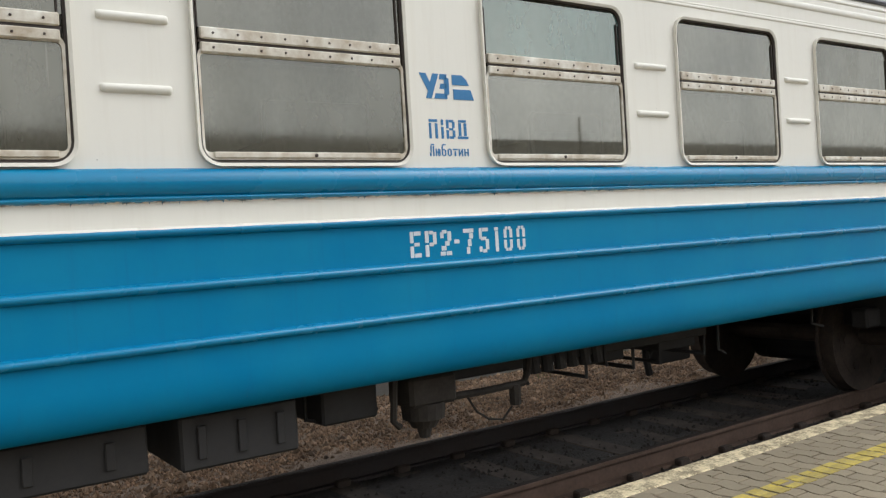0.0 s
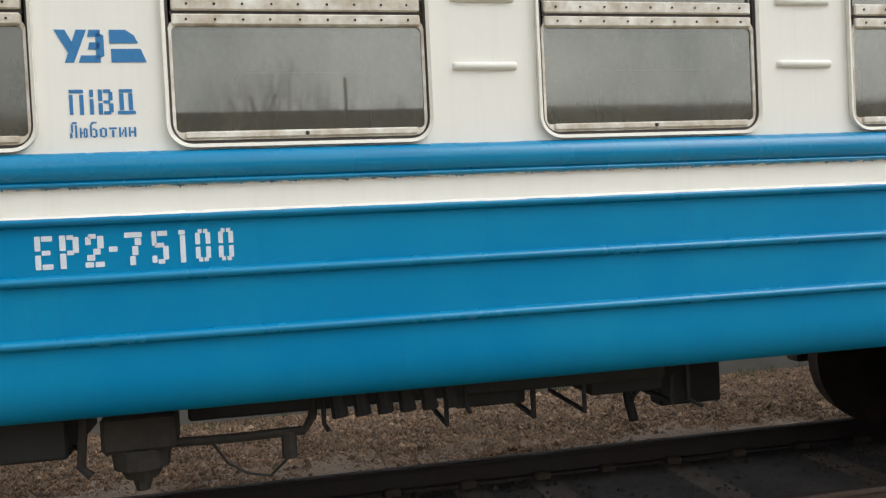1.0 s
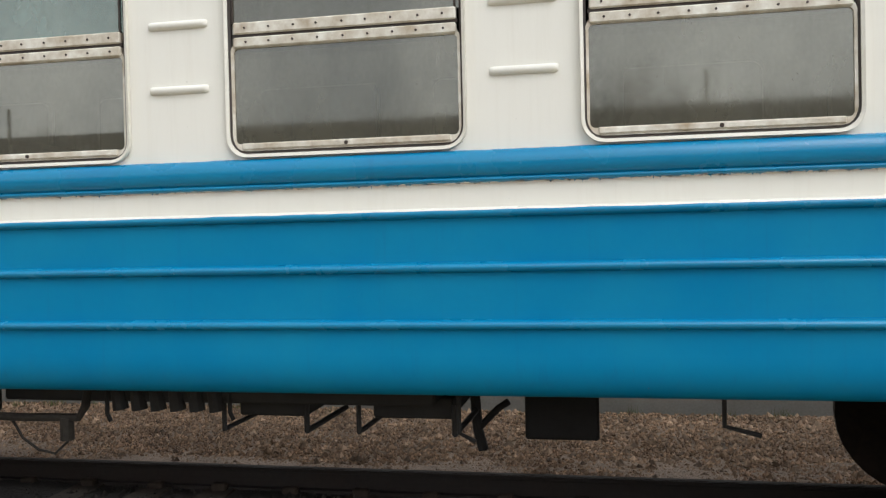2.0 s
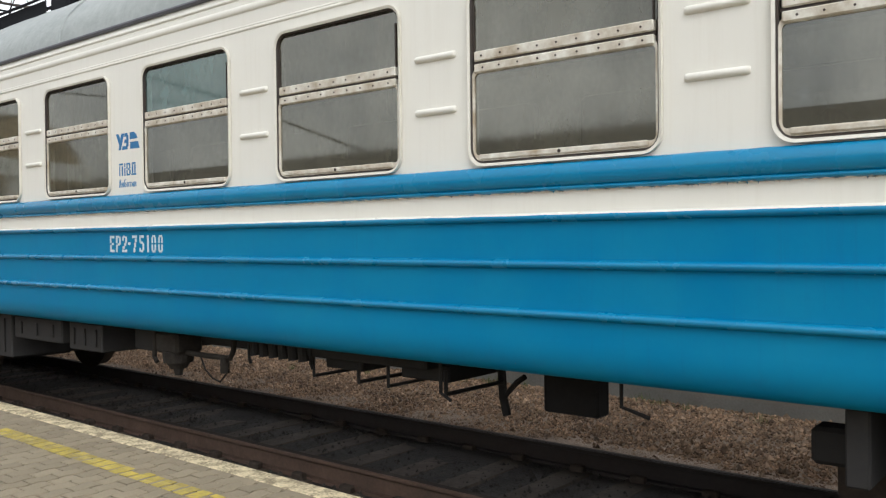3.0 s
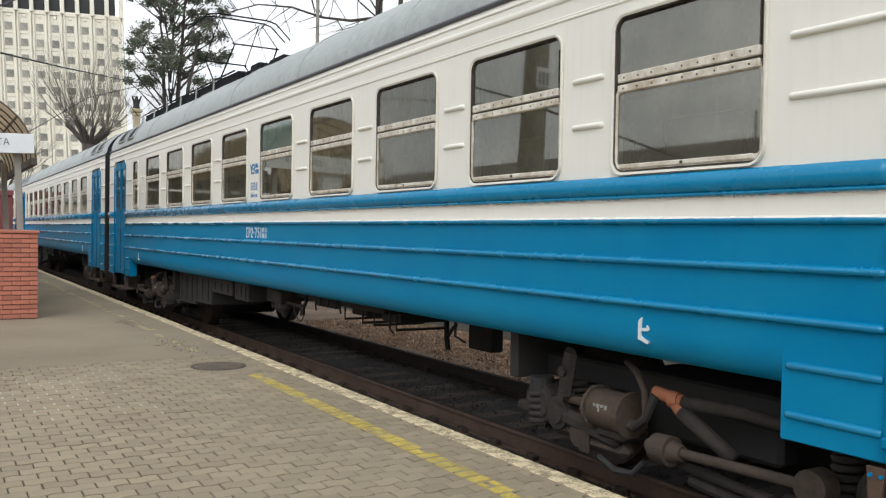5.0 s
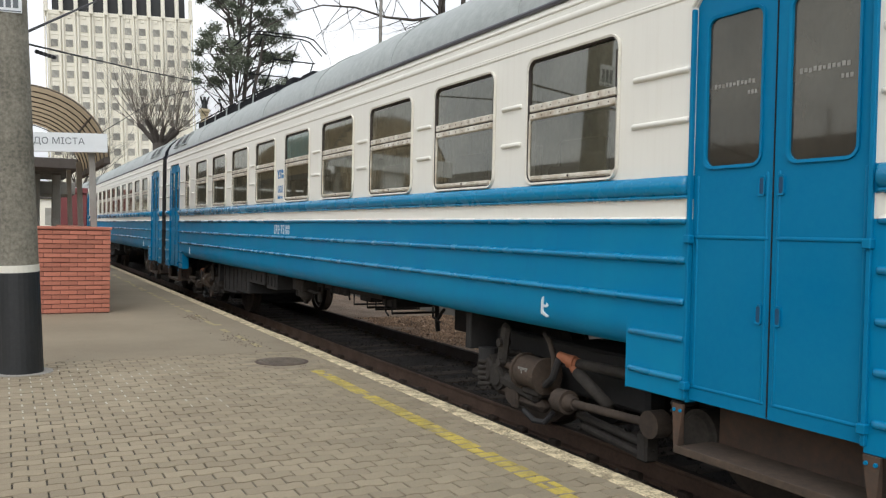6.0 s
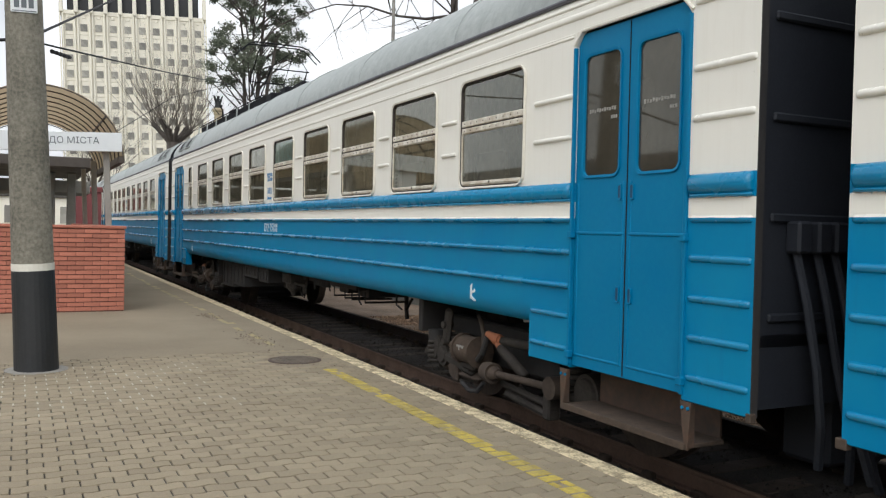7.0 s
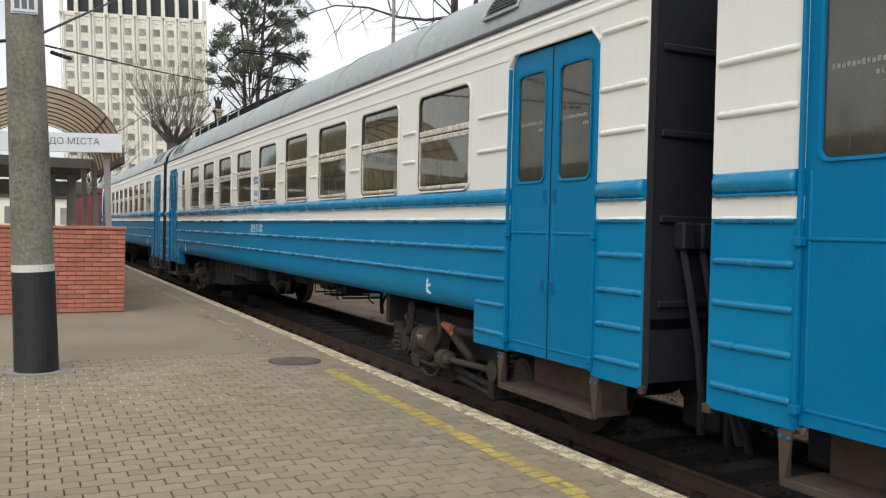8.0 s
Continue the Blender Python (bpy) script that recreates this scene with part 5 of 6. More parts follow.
# crumbs of old mortar and grit lying on the platform
CRUMB = surface("crumbled_mortar", (0.26, 0.21, 0.145), (0.12, 0.095, 0.068), rough=0.95, fine=20, coarse=3, amount=1.0, bump=0.3, per_object=0.4)
stones("grit", 170, -11.8, -9.9, -1.0, -0.6, -0.004, 0.012, CRUMB, "brown grit and crumbs strewn on the platform", True)
stones("grit", 120, -14.4, -13.2, -0.95, -0.65, -0.004, 0.015, CRUMB, "dark crumbs on worn old paint", True)
stones("grit", 160, -9.5, -8.4, -1.3, -0.4, 0.0, 0.007, CRUMB, "sandy grit round the manhole", True)
stones("grit", 160, -9.9, -8.5, -4.0, -2.7, 0.0, 0.008, CRUMB, "mortar crumbs round the pole's foot", True)

# ---- the catenary pole on the platform ----
def leaning(ob, x, y, z=0.0, rz=0.0):
    ob.matrix_basis = Matrix.Translation((x, y, z)) @ pose(0, 0, 0, UPRIGHT[0], UPRIGHT[1], 0) @ pose(0, 0, 0, 0, 0, rz)
    return ob


def taper(z):
    return 0.200 - 0.0095 * z


pole = tagged(new("catenary_pole"), "grey concrete pole with black tarred foot and white ring", "pole")
part("shaft", rod(bmesh.new(), (0, 0, 1.055), (0, 0, 9.5), taper(1.055), taper(9.5), 28), POLE, pole, smooth=False)
part("tarred_foot", rod(bmesh.new(), (0, 0, -0.3), (0, 0, 0.985), taper(-0.3) + 0.003, taper(0.985) + 0.003, 28), TAR, pole, "black tarred foot")
part("white_ring", rod(bmesh.new(), (0, 0, 0.985), (0, 0, 1.055), taper(0.985) + 0.004, taper(1.055) + 0.004, 28), WHITE_PAINT, pole, "white painted ring")
plate_ = part("plate", boxed(0.162, 0.172, -0.115, 0.115, 3.44, 3.72, 0.004), SIGN, pole, "white pole plate with three bars")
bm = bmesh.new()
for k in range(3):
    box(bm, 0.173, 0.175, -0.085 + 0.062 * k, -0.04 + 0.062 * k, 3.485, 3.66)
part("bars", bm, LETTER, plate_)
bm = bmesh.new()
box(bm, 0.171, 0.1735, -0.105, 0.105, 3.45, 3.46)
part("plate_border", bm, LETTER, plate_)
leaning(pole, -9.20, -3.375)
base = part("pole_collar", rod(bmesh.new(), (-9.2, -3.375, -0.03), (-9.2, -3.375, 0.004), 0.30, 0.29, 24), CONCRETE)
tagged(base, "chipped concrete collar round the pole's foot", "collar", kind="structure")

# ---- brick parapet of the underpass ----
WALL_X, WALL_Y = -14.9, -1.97
par = tagged(new("brick_parapet"), "low red brick parapet wall round the underpass stairs", "wall", kind="structure")
H = 1.36
part("core", boxed(WALL_X - 0.36, WALL_X - 0.012, -7.2, WALL_Y - 0.012, -0.05, H), MORTAR, par)
part("side_core", boxed(WALL_X - 9.0, WALL_X - 0.36, WALL_Y - 0.36, WALL_Y - 0.012, -0.05, H), MORTAR, par)
cop = part("coping", boxed(WALL_X - 0.40, WALL_X + 0.02, -7.2, WALL_Y + 0.02, H, H + 0.05, 0.01), BRICK, par)
part("coping", boxed(WALL_X - 9.0, WALL_X - 0.40, WALL_Y - 0.38, WALL_Y + 0.02, H, H + 0.05, 0.01), BRICK, par)

# ---- arched canopy over the underpass stairs ----
can = tagged(new("underpass_canopy"), "arched brown polycarbonate canopy over the underpass stairs with a white sign", "canopy")
CX0, CX1, CY, CR, CZ, RISE = -15.45, -21.5, -3.26, 1.33, 2.60, 1.20


def arch(a, r=CR, rise=RISE):
    return CY - r * math.cos(a), CZ + rise * math.sin(a)


for i in range(5):
    xa, xb = CX0 + (CX1 - CX0) * i / 5, CX0 + (CX1 - CX0) * (i + 1) / 5
    v, f = [], []
    for k in range(21):
        y, z = arch(math.pi * k / 20)
        v += [(xa, y, z), (xb, y, z)]
    for k in range(20):
        f.append((2 * k, 2 * k + 1, 2 * k + 3, 2 * k + 2))
    joined("roof_sheet", v, f, POLY, can, "brown translucent roof sheet", smooth=True)
for i in range(10):
    x = CX0 + (CX1 - CX0) * i / 9
    pts = [(x, *arch(math.pi * k / 20, CR - 0.02, RISE - 0.02)) for k in range(21)]
    part("hoop", pipe(bmesh.new(), pts, 0.011, 6), STEEL, can)
for k in (4, 10, 16):
    y, z = arch(math.pi * k / 20, CR - 0.03, RISE - 0.03)
    part("purlin", pipe(bmesh.new(), [(CX0, y, z), (CX1, y, z)], 0.02, 6), STEEL, can)
for x in (CX0 - 0.15, -18.4, CX1 + 0.1):
    for y in (CY - CR + 0.28, CY + CR - 0.28):
        part("post", boxed(x - 0.05, x + 0.05, y - 0.05, y + 0.05, 0.0, CZ + 0.12, 0.008), CONCRETE, can)
for y in (CY - CR + 0.05, CY + CR - 0.05):
    part("eave_beam", boxed(CX1, CX0, y - 0.05, y + 0.05, CZ - 0.10, CZ + 0.02, 0.01), STEEL, can)
board = part("sign_board", boxed(CX0, CX0 + 0.05, CY - CR - 0.05, CY + CR - 0.04, 2.69, 3.01, 0.006), SIGN, can, "white sign board with grey letters")


def lettering(text, size, material, parent, m, name="lettering", squeeze=1.0):
    """Text in the built-in font, as a flat mesh."""
    cu = bpy.data.curves.new(name, "FONT")
    cu.body, cu.size, cu.extrude, cu.align_x, cu.align_y = text, size, 0.002, "CENTER", "CENTER"
    tmp = bpy.data.objects.new(name, cu)
    scene.collection.objects.link(tmp)
    bpy.context.view_layer.update()
    me = bpy.data.meshes.new_from_object(tmp.evaluated_get(bpy.context.evaluated_depsgraph_get()))
    bpy.data.objects.remove(tmp)
    me.materials.clear()
    me.materials.append(material)
    me.transform(m @ Matrix.Diagonal((squeeze, 1, 1, 1)))
    ob = new(name, me)
    ob.parent = parent
    return ob


lettering("ДО МІСТА", 0.15, LETTER, board, Matrix.Translation((CX0 + 0.053, -2.72, 2.865)) @ pose(0, 0, 0, 90, 0, 90), squeeze=1.0)
notice = part("side_board", boxed(-15.52, -15.49, -3.6, -3.10, 2.10, 2.74, 0.005), SIGN, can, "white notice board")
bm = bmesh.new()
for k in range(6):
    box(bm, -15.489, -15.486, -3.18, -3.14, 2.20 + 0.075 * k, 2.24 + 0.075 * k)
part("bars", bm, LETTER, notice)
leaning(can, 0, 0)
can.matrix_basis = Matrix.Translation((-15.5, -3.3, -0.07)) @ pose(0, 0, 0, UPRIGHT[0], 0, 0) @ Matrix.Translation((15.5, 3.4, 0))

roofs = tagged(new("platform_roof"), "dark flat roof on posts over the station forecourt", "canopy")
part("slab", boxed(-30.5, -24.0, -7.5, -1.80, 2.87, 3.14, 0.02), STEEL, roofs)
part("fascia", boxed(-34.0, -30.6, -9.0, -1.45, 2.40, 2.82, 0.02), CONCRETE, roofs)
for y in (-5.4, -2.75, -2.2):
    part("post", boxed(-27.12, -26.88, y - 0.12, y + 0.12, -0.02, 2.87, 0.02), CONCRETE, roofs)
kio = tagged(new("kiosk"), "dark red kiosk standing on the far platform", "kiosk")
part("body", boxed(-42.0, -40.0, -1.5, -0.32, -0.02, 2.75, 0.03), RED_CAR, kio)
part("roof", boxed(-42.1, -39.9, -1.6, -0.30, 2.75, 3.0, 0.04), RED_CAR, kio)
hall = tagged(new("station_hall"), "low pale building at the far end of the platform", "building")
part("body", boxed(-128, -112, -14, 2.6, -0.6, 4.3, 0.05), FACADE, hall)
part("roof", boxed(-128.5, -111.6, -14.3, 2.9, 4.3, 4.6, 0.05), SHED, hall)
for k in range(8):
    part("window", boxed(-112.02, -111.9, -13.2 + 2.0 * k, -12.2 + 2.0 * k, 1.2, 3.2, 0.02), WIN_FAR, hall)

# ---- the tall hotel block behind ----
def hotel():
    b = tagged(new("tower_block"), "tall cream concrete tower block with a grid of windows", "building")
    W, D, HT = 26.0, 15.0, 44.2
    cols, rows = 10, 16
    part("body", boxed(-D, 0, -W / 2, W / 2, -2, HT - 3.2), FACADE, b)
    for k in range(cols + 1):
        y = -W / 2 + W * k / cols
        for d in (-0.26, 0.26):
            part("pilaster", boxed(0, 0.5, y + d - 0.14, y + d + 0.14, -2, HT - 2.2, 0.03), FACADE, b)
    for k in range(cols + 1):
        y = -W / 2 + W * k / cols
        part("crown_fin", boxed(-0.5, 0.8, y - 0.36, y + 0.36, HT - 2.9, HT + 1.2, 0.12), FACADE, b)
    for k in range(cols):
        y = -W / 2 + W * (k + 0.5) / cols
        part("ornament", boxed(0, 0.16, y - 0.35, y + 0.35, HT - 3.9, HT - 3.3, 0.1), FACADE, b)
    part("crown", boxed(-D, 0.2, -W / 2 - 0.2, W / 2 + 0.2, HT - 3.2, HT - 2.4, 0.05), FACADE, b)
    part("attic", boxed(-D + 1, -0.6, -W / 2 + 1, W / 2 - 1, HT - 2.6, HT + 1.5), TAR, b)
    pane = boxed(0.02, 0.12, -0.60, 0.60, -0.66, 0.66)
    me = bpy.data.meshes.new("window")
    pane.to_mesh(me)
    pane.free()
    me.materials.append(WIN_FAR)
    sp = boxed(0.0, 0.10, -1.1, 1.1, -1.35, -0.85)
    ms = bpy.data.meshes.new("spandrel")
    sp.to_mesh(ms)
    sp.free()
    ms.materials.append(FACADE)
    for r in range(rows):
        for c in range(cols):
            y, z = -W / 2 + W * (c + 0.5) / cols, HT - 5.6 - r * 2.9
            w = new("window", me)
            w.parent = b
            w.location = (0, y, z)
            p = new("spandrel", ms)
            p.parent = b
            p.location = (0, y, z)
    return b


tower = hotel()
tower.matrix_basis = Matrix.Translation((-173.5, 17.6, 0)) @ pose(0, 0, 0, UPRIGHT[0], 0, -6) @ Matrix.Translation((0, 0, 0.0))

# ---- trees ----
def tube(verts, faces, a, b, r0, r1, seg=5):
    q = (b - a).to_track_quat("Z", "Y").to_matrix()
    p = len(verts)
    for c, r in ((a, r0), (b, r1)):
        for k in range(seg):
            verts.append(tuple(c + q @ Vector((r * math.cos(2 * math.pi * k / seg), r * math.sin(2 * math.pi * k / seg), 0))))
    for k in range(seg):
        faces.append((p + k, p + (k + 1) % seg, p + seg + (k + 1) % seg, p + seg + k))


def grow(rng, out, a, way, length, r, depth, bend=0.35, spread=0.7, kids=3, up=0.12, tips=None):
    """A limb in bent pieces that splits into thinner ones."""
    verts, faces = out
    n = 4
    for i in range(n):
        way = (way + Vector((rng.uniform(-bend, bend), rng.uniform(-bend, bend), rng.uniform(-bend, bend) * 0.6 + up)) * 0.5).normalized()
        b = a + way * (length / n)
        tube(verts, faces, a, b, r * (1 - 0.6 * i / n), r * (1 - 0.6 * (i + 1) / n), 6 if r > 0.05 else 4 if r > 0.012 else 3)
        a = b
        if depth > 0 and i >= 1:
            for _ in range(kids if i == n - 1 else rng.randint(1, max(1, kids - 1))):
                side = Vector((rng.uniform(-1, 1), rng.uniform(-1, 1), rng.uniform(-0.4, 0.9)))
                grow(rng, out, b, (way + side * spread).normalized(), length * rng.uniform(0.5, 0.72), r * (1 - 0.6 * (i + 1) / n) * rng.uniform(0.5, 0.75), depth - 1, bend, spread, kids, up, tips)
    if tips is not None and depth <= 1:
        tips.append(a.copy())


def bare_tree(x, y, z, high, seed, label, lean=(0, 0), depth=4, r=0.2, kids=3):
    rng = random.Random(seed)
    t = tagged(new("tree"), label, "tree")
    tv = ([], [])
    top = Vector((lean[0], lean[1], high * 0.4))
    for i in range(5):
        a, b = top * (i / 5), top * ((i + 1) / 5)
        tube(*tv, a, b, r * (1 - 0.08 * i), r * (1 - 0.08 * (i + 1)), 10)
    joined("trunk", *tv, BARK, t)
    cv = ([], [])
    for k in range(6):
        a = 2 * math.pi * (k + rng.random()) / 6
        grow(rng, cv, top * rng.uniform(0.75, 1.0), Vector((math.cos(a), math.sin(a), rng.uniform(0.5, 1.6))).normalized(), high * rng.uniform(0.26, 0.4), r * 0.5, depth - 1, kids=kids)
    joined("crown", *cv, BARK, t)
    t.location = (x, y, z)
    return t


def pollard(x, y, z, seed):
    """A pollarded tree: a thick trunk, knuckled limbs and a fan of thin shoots."""
    rng = random.Random(seed)
    t = tagged(new("tree"), "pollarded bare tree with a fan of thin shoots", "tree")
    tv = ([], [])
    top = Vector((0, 0, 6.9))
    tube(*tv, Vector((0, 0, -0.6)), top * 0.6, 0.42, 0.34, 12)
    tube(*tv, top * 0.6, top, 0.34, 0.42, 12)
    limbs, shoots = tv, ([], [])
    for k in range(9):
        a = 2 * math.pi * (k + rng.random() * 0.7) / 9
        way = Vector((math.cos(a), math.sin(a), rng.uniform(0.5, 1.3))).normalized()
        end = top + way * rng.uniform(0.9, 2.0)
        tube(*limbs, top - Vector((0, 0, 0.2)), end, 0.2, 0.13, 8)
        tube(*limbs, end - way * 0.2, end + way * 0.15, 0.18, 0.12, 8)
        for _ in range(12):
            w = (way * 0.7 + Vector((rng.uniform(-1, 1), rng.uniform(-1, 1), rng.uniform(0.1, 1.2)))).normalized()
            grow(rng, shoots, end, w, rng.uniform(2.0, 4.4), 0.026, 1, bend=0.25, spread=0.45, kids=2, up=0.2)
    joined("trunk", *limbs, BARK, t)
    joined("crown", *shoots, TWIG, t)
    t.location = (x, y, z)
    return t


def clump_tree(x, y, z, seed):
    """A tall thin tree whose limbs carry dense dark green clumps."""
    rng = random.Random(seed)
    t = tagged(new("tree"), "tall thin tree with dense dark green leaf clumps", "tree")
    tv = ([], [])
    for dx, dy, h in ((-0.9, -0.3, 12.5), (0.6, 0.5, 13.5), (1.4, 0.9, 11.5)):
        a = Vector((0, 0, -0.6))
        for i in range(8):
            f = (i + 1) / 8
            b = Vector((dx * f ** 1.3 + rng.uniform(-.12, .12), dy * f ** 1.3 + rng.uniform(-.12, .12), h * f))
            tube(*tv, a, b, 0.20 * (1 - 0.75 * i / 8), 0.20 * (1 - 0.75 * (i + 1) / 8), 8)
            a = b
    lv, cv = ([], []), tv
    spots = []
    for k in range(128):
        h = 16.8 - 8.4 * rng.random() ** 1.7
        wide = 3.0 if h > 8.5 else 2.2
        a, d = rng.uniform(0, 2 * math.pi), wide * 0.8 * math.sqrt(rng.random())
        p = Vector((0.2 + d * math.cos(a), 0.3 + d * math.sin(a), h))
        spots.append(p)
        root = Vector((p.x * 0.25, p.y * 0.25, p.z - rng.uniform(0.8, 1.8)))
        tube(*cv, root, p, 0.05, 0.015, 4)
    for k in range(9):
        a = Vector((rng.gauss(0, 0.6), rng.gauss(0, 0.6), rng.uniform(6, 12)))
        grow(rng, cv, a, Vector((rng.uniform(-1, 1), rng.uniform(-1, 1), rng.uniform(-0.2, 0.5))).normalized(), rng.uniform(1.2, 2.4), 0.03, 2, kids=2)
    joined("trunk", *cv, BARK, t)
    for p in spots:
        s = rng.uniform(0.28, 0.62)
        for _ in range(int(820 * s)):
            d = Vector((rng.gauss(0, 1), rng.gauss(0, 1), rng.gauss(0, 0.7))) * s * 0.42
            c, e1 = p + d, Vector((rng.uniform(-1, 1), rng.uniform(-1, 1), rng.uniform(-1, 1))).normalized()
            e2 = e1.cross(Vector((rng.uniform(-1, 1), rng.uniform(-1, 1), rng.uniform(-1, 1)))).normalized()
            q, u = len(lv[0]), rng.uniform(0.045, 0.085)
            lv[0].extend([tuple(c - e1 * u), tuple(c + e2 * u * 0.5), tuple(c + e1 * u), tuple(c - e2 * u * 0.5)])
            lv[1].append((q, q + 1, q + 2, q + 3))
    joined("crown", *lv, LEAF, t)
    t.location = (x, y, z)
    return t


pollard(-58.9, 5.6, 0, 3)
clump_tree(-43.0, 6.9, -0.3, 8)


def limb_tree(x, y, z, seed):
    """A big bare tree whose long crooked limb sweeps over the train."""
    rng = random.Random(seed)
    t = tagged(new("tree"), "large bare tree with a long crooked limb", "tree")
    tv = ([], [])
    for dx, r in ((0.0, 0.20), (0.55, 0.14)):
        a = Vector((dx * 0.4, dx * 0.5, 0))
        for i in range(6):
            b = Vector((dx * 0.4 + 0.1 * i * dx, dx * 0.5 + 0.2 * i * dx, 14.0 * (i + 1) / 6))
            tube(*tv, a, b, r * (1 - 0.09 * i), r * (1 - 0.09 * (i + 1)), 10)
            a = b
    joined("trunk", *tv, BARK, t)
    cv = ([], [])
    pts = [Vector(p) for p in ((0, 0, 9.25), (-0.35, -0.9, 9.08), (-0.75, -1.8, 9.15), (-1.2, -2.7, 9.45), (-1.7, -3.7, 9.5), (-2.2, -4.7, 9.15), (-2.6, -5.4, 8.75))]
    for i, (a, b) in enumerate(zip(pts, pts[1:])):
        tube(*cv, a, b, 0.058 - 0.008 * i, 0.058 - 0.008 * (i + 1), 8)
        for _ in range(5):
            w = Vector((rng.uniform(-0.5, 0.5), rng.uniform(-0.9, 0.3), rng.choice((-0.8, 0.9, 1.2)) * rng.uniform(0.4, 1))).normalized()
            grow(rng, cv, a.lerp(b, rng.random()), w, rng.uniform(0.9, 2.2), 0.018, 2, bend=0.4, spread=0.6, kids=2, up=0.03)
    for k in range(8):
        w = Vector((rng.uniform(-1, 1), rng.uniform(-1, 1), rng.uniform(0.2, 0.9))).normalized()
        grow(rng, cv, Vector((0, 0, rng.uniform(8.5, 13))), w, rng.uniform(2, 3.6), 0.035, 3, kids=2)
    joined("crown", *cv, BARK, t)
    t.location = (x, y, z)
    return t


limb_tree(-26.0, 9.75, -0.4, 5)
mast_ = tagged(part("mast", rod(bmesh.new(), (-26.5, 7.7, -0.5), (-26.5, 7.7, 13), 0.09, 0.05, 8), CONCRETE), "thin grey mast behind the train", "mast")
bare_tree(-52.0, 11.0, -0.5, 11.0, 15, "bare thin tree behind the train", depth=4, r=0.16)
bare_tree(-75.0, 2.0, -0.5, 11.0, 21, "bare tree before the tower block", depth=4, r=0.16)

# ---- things behind the camera, seen in the window panes ----
rng = random.Random(61)
for k in range(15):
    x = -62 + 8.6 * k + rng.uniform(-2, 2)
    bare_tree(x, -46 + rng.uniform(-4, 4), -0.5, rng.uniform(8.0, 11.5), 40 + k, "bare tree behind the long shed", depth=4, r=0.2)
shed = tagged(new("goods_shed"), "long low dark shed beyond the far tracks", "building")
part("walls", boxed(-90, 70, -36, -30, -0.6, 5.3), SHED, shed)
bm = bmesh.new()
for a, b, c, d in (((-90.5, -29.4, 5.3), (70.5, -29.4, 5.3), (70.5, -33, 6.7), (-90.5, -33, 6.7)), ((70.5, -36.6, 5.3), (-90.5, -36.6, 5.3), (-90.5, -33, 6.7), (70.5, -33, 6.7))):
    quad(bm, a, b, c, d)
part("roof", bm, SHED, shed)
for x in (3.4, -24.0, 30.0):
    tagged(part("mast", rod(bmesh.new(), (x, -27, -0.6), (x, -27, 7.0), 0.075, 0.055, 10), CONCRETE), "plain concrete mast beyond the far tracks", "mast")

# woods all round on the horizon, in one ragged band
rng = random.Random(77)
wv, wf = [], []
for k in range(1400):
    a = rng.uniform(0, 2 * math.pi)
    d = rng.uniform(230, 300)
    c = Vector((d * math.cos(a), d * math.sin(a), -2))
    h, w = rng.uniform(6, 13), rng.uniform(3, 6)
    side = Vector((-math.sin(a), math.cos(a), 0)) * w
    p = len(wv)
    wv += [tuple(c - side), tuple(c + side), tuple(c + side * 0.8 + Vector((0, 0, h * 0.6))), tuple(c + side * rng.uniform(-.4, .4) + Vector((0, 0, h))), tuple(c - side * 0.8 + Vector((0, 0, h * 0.65)))]
    wf.append((p, p + 1, p + 2, p + 3, p + 4))
tagged(joined("far_woods", wv, wf, HAZE_WOOD), "ragged dark line of distant woods", "woods", kind="stuff")

# ---- beyond the track: low concrete ledge and bank ----
led = part("far_ledge", boxed(-80, 30, LEDGE_Y, LEDGE_Y + 0.35, -0.6, -0.22, 0.02), CONCRETE)
tagged(led, "low weathered concrete ledge beyond the track", "ledge", kind="structure")
bank = part("far_bank", boxed(-80, 30, LEDGE_Y + 0.35, 40, -0.7, -0.25), SOIL)
tagged(bank, "dull earth bank beyond the track", "ground", kind="structure")
# thin grass tufts along the foot of the ledge
GRASS = surface("thin_spring_grass", (0.10, 0.13, 0.035), (0.16, 0.16, 0.06), rough=0.8, fine=6, coarse=1, amount=1.0, bump=0, per_object=0.3)
rng = random.Random(19)
gv, gf = [], []
for _ in range(34):
    c = Vector((rng.uniform(-16, 12), LEDGE_Y - abs(rng.gauss(0.05, 0.35)), -0.47))
    for _ in range(rng.randint(14, 40)):
        a, d = rng.uniform(0, 2 * math.pi), abs(rng.gauss(0, 0.07))
        q = c + Vector((d * math.cos(a), d * math.sin(a), 0))
        tip = q + Vector((rng.gauss(0, 0.03), rng.gauss(0, 0.03), rng.uniform(0.05, 0.13)))
        side = Vector((math.cos(a), math.sin(a), 0)) * 0.004
        p = len(gv)
        gv += [tuple(q - side), tuple(q + side), tuple(tip)]
        gf.append((p, p + 1, p + 2))
tagged(joined("grass", gv, gf, GRASS), "thin grass tufts at the foot of the ledge", "grass", kind="stuff")
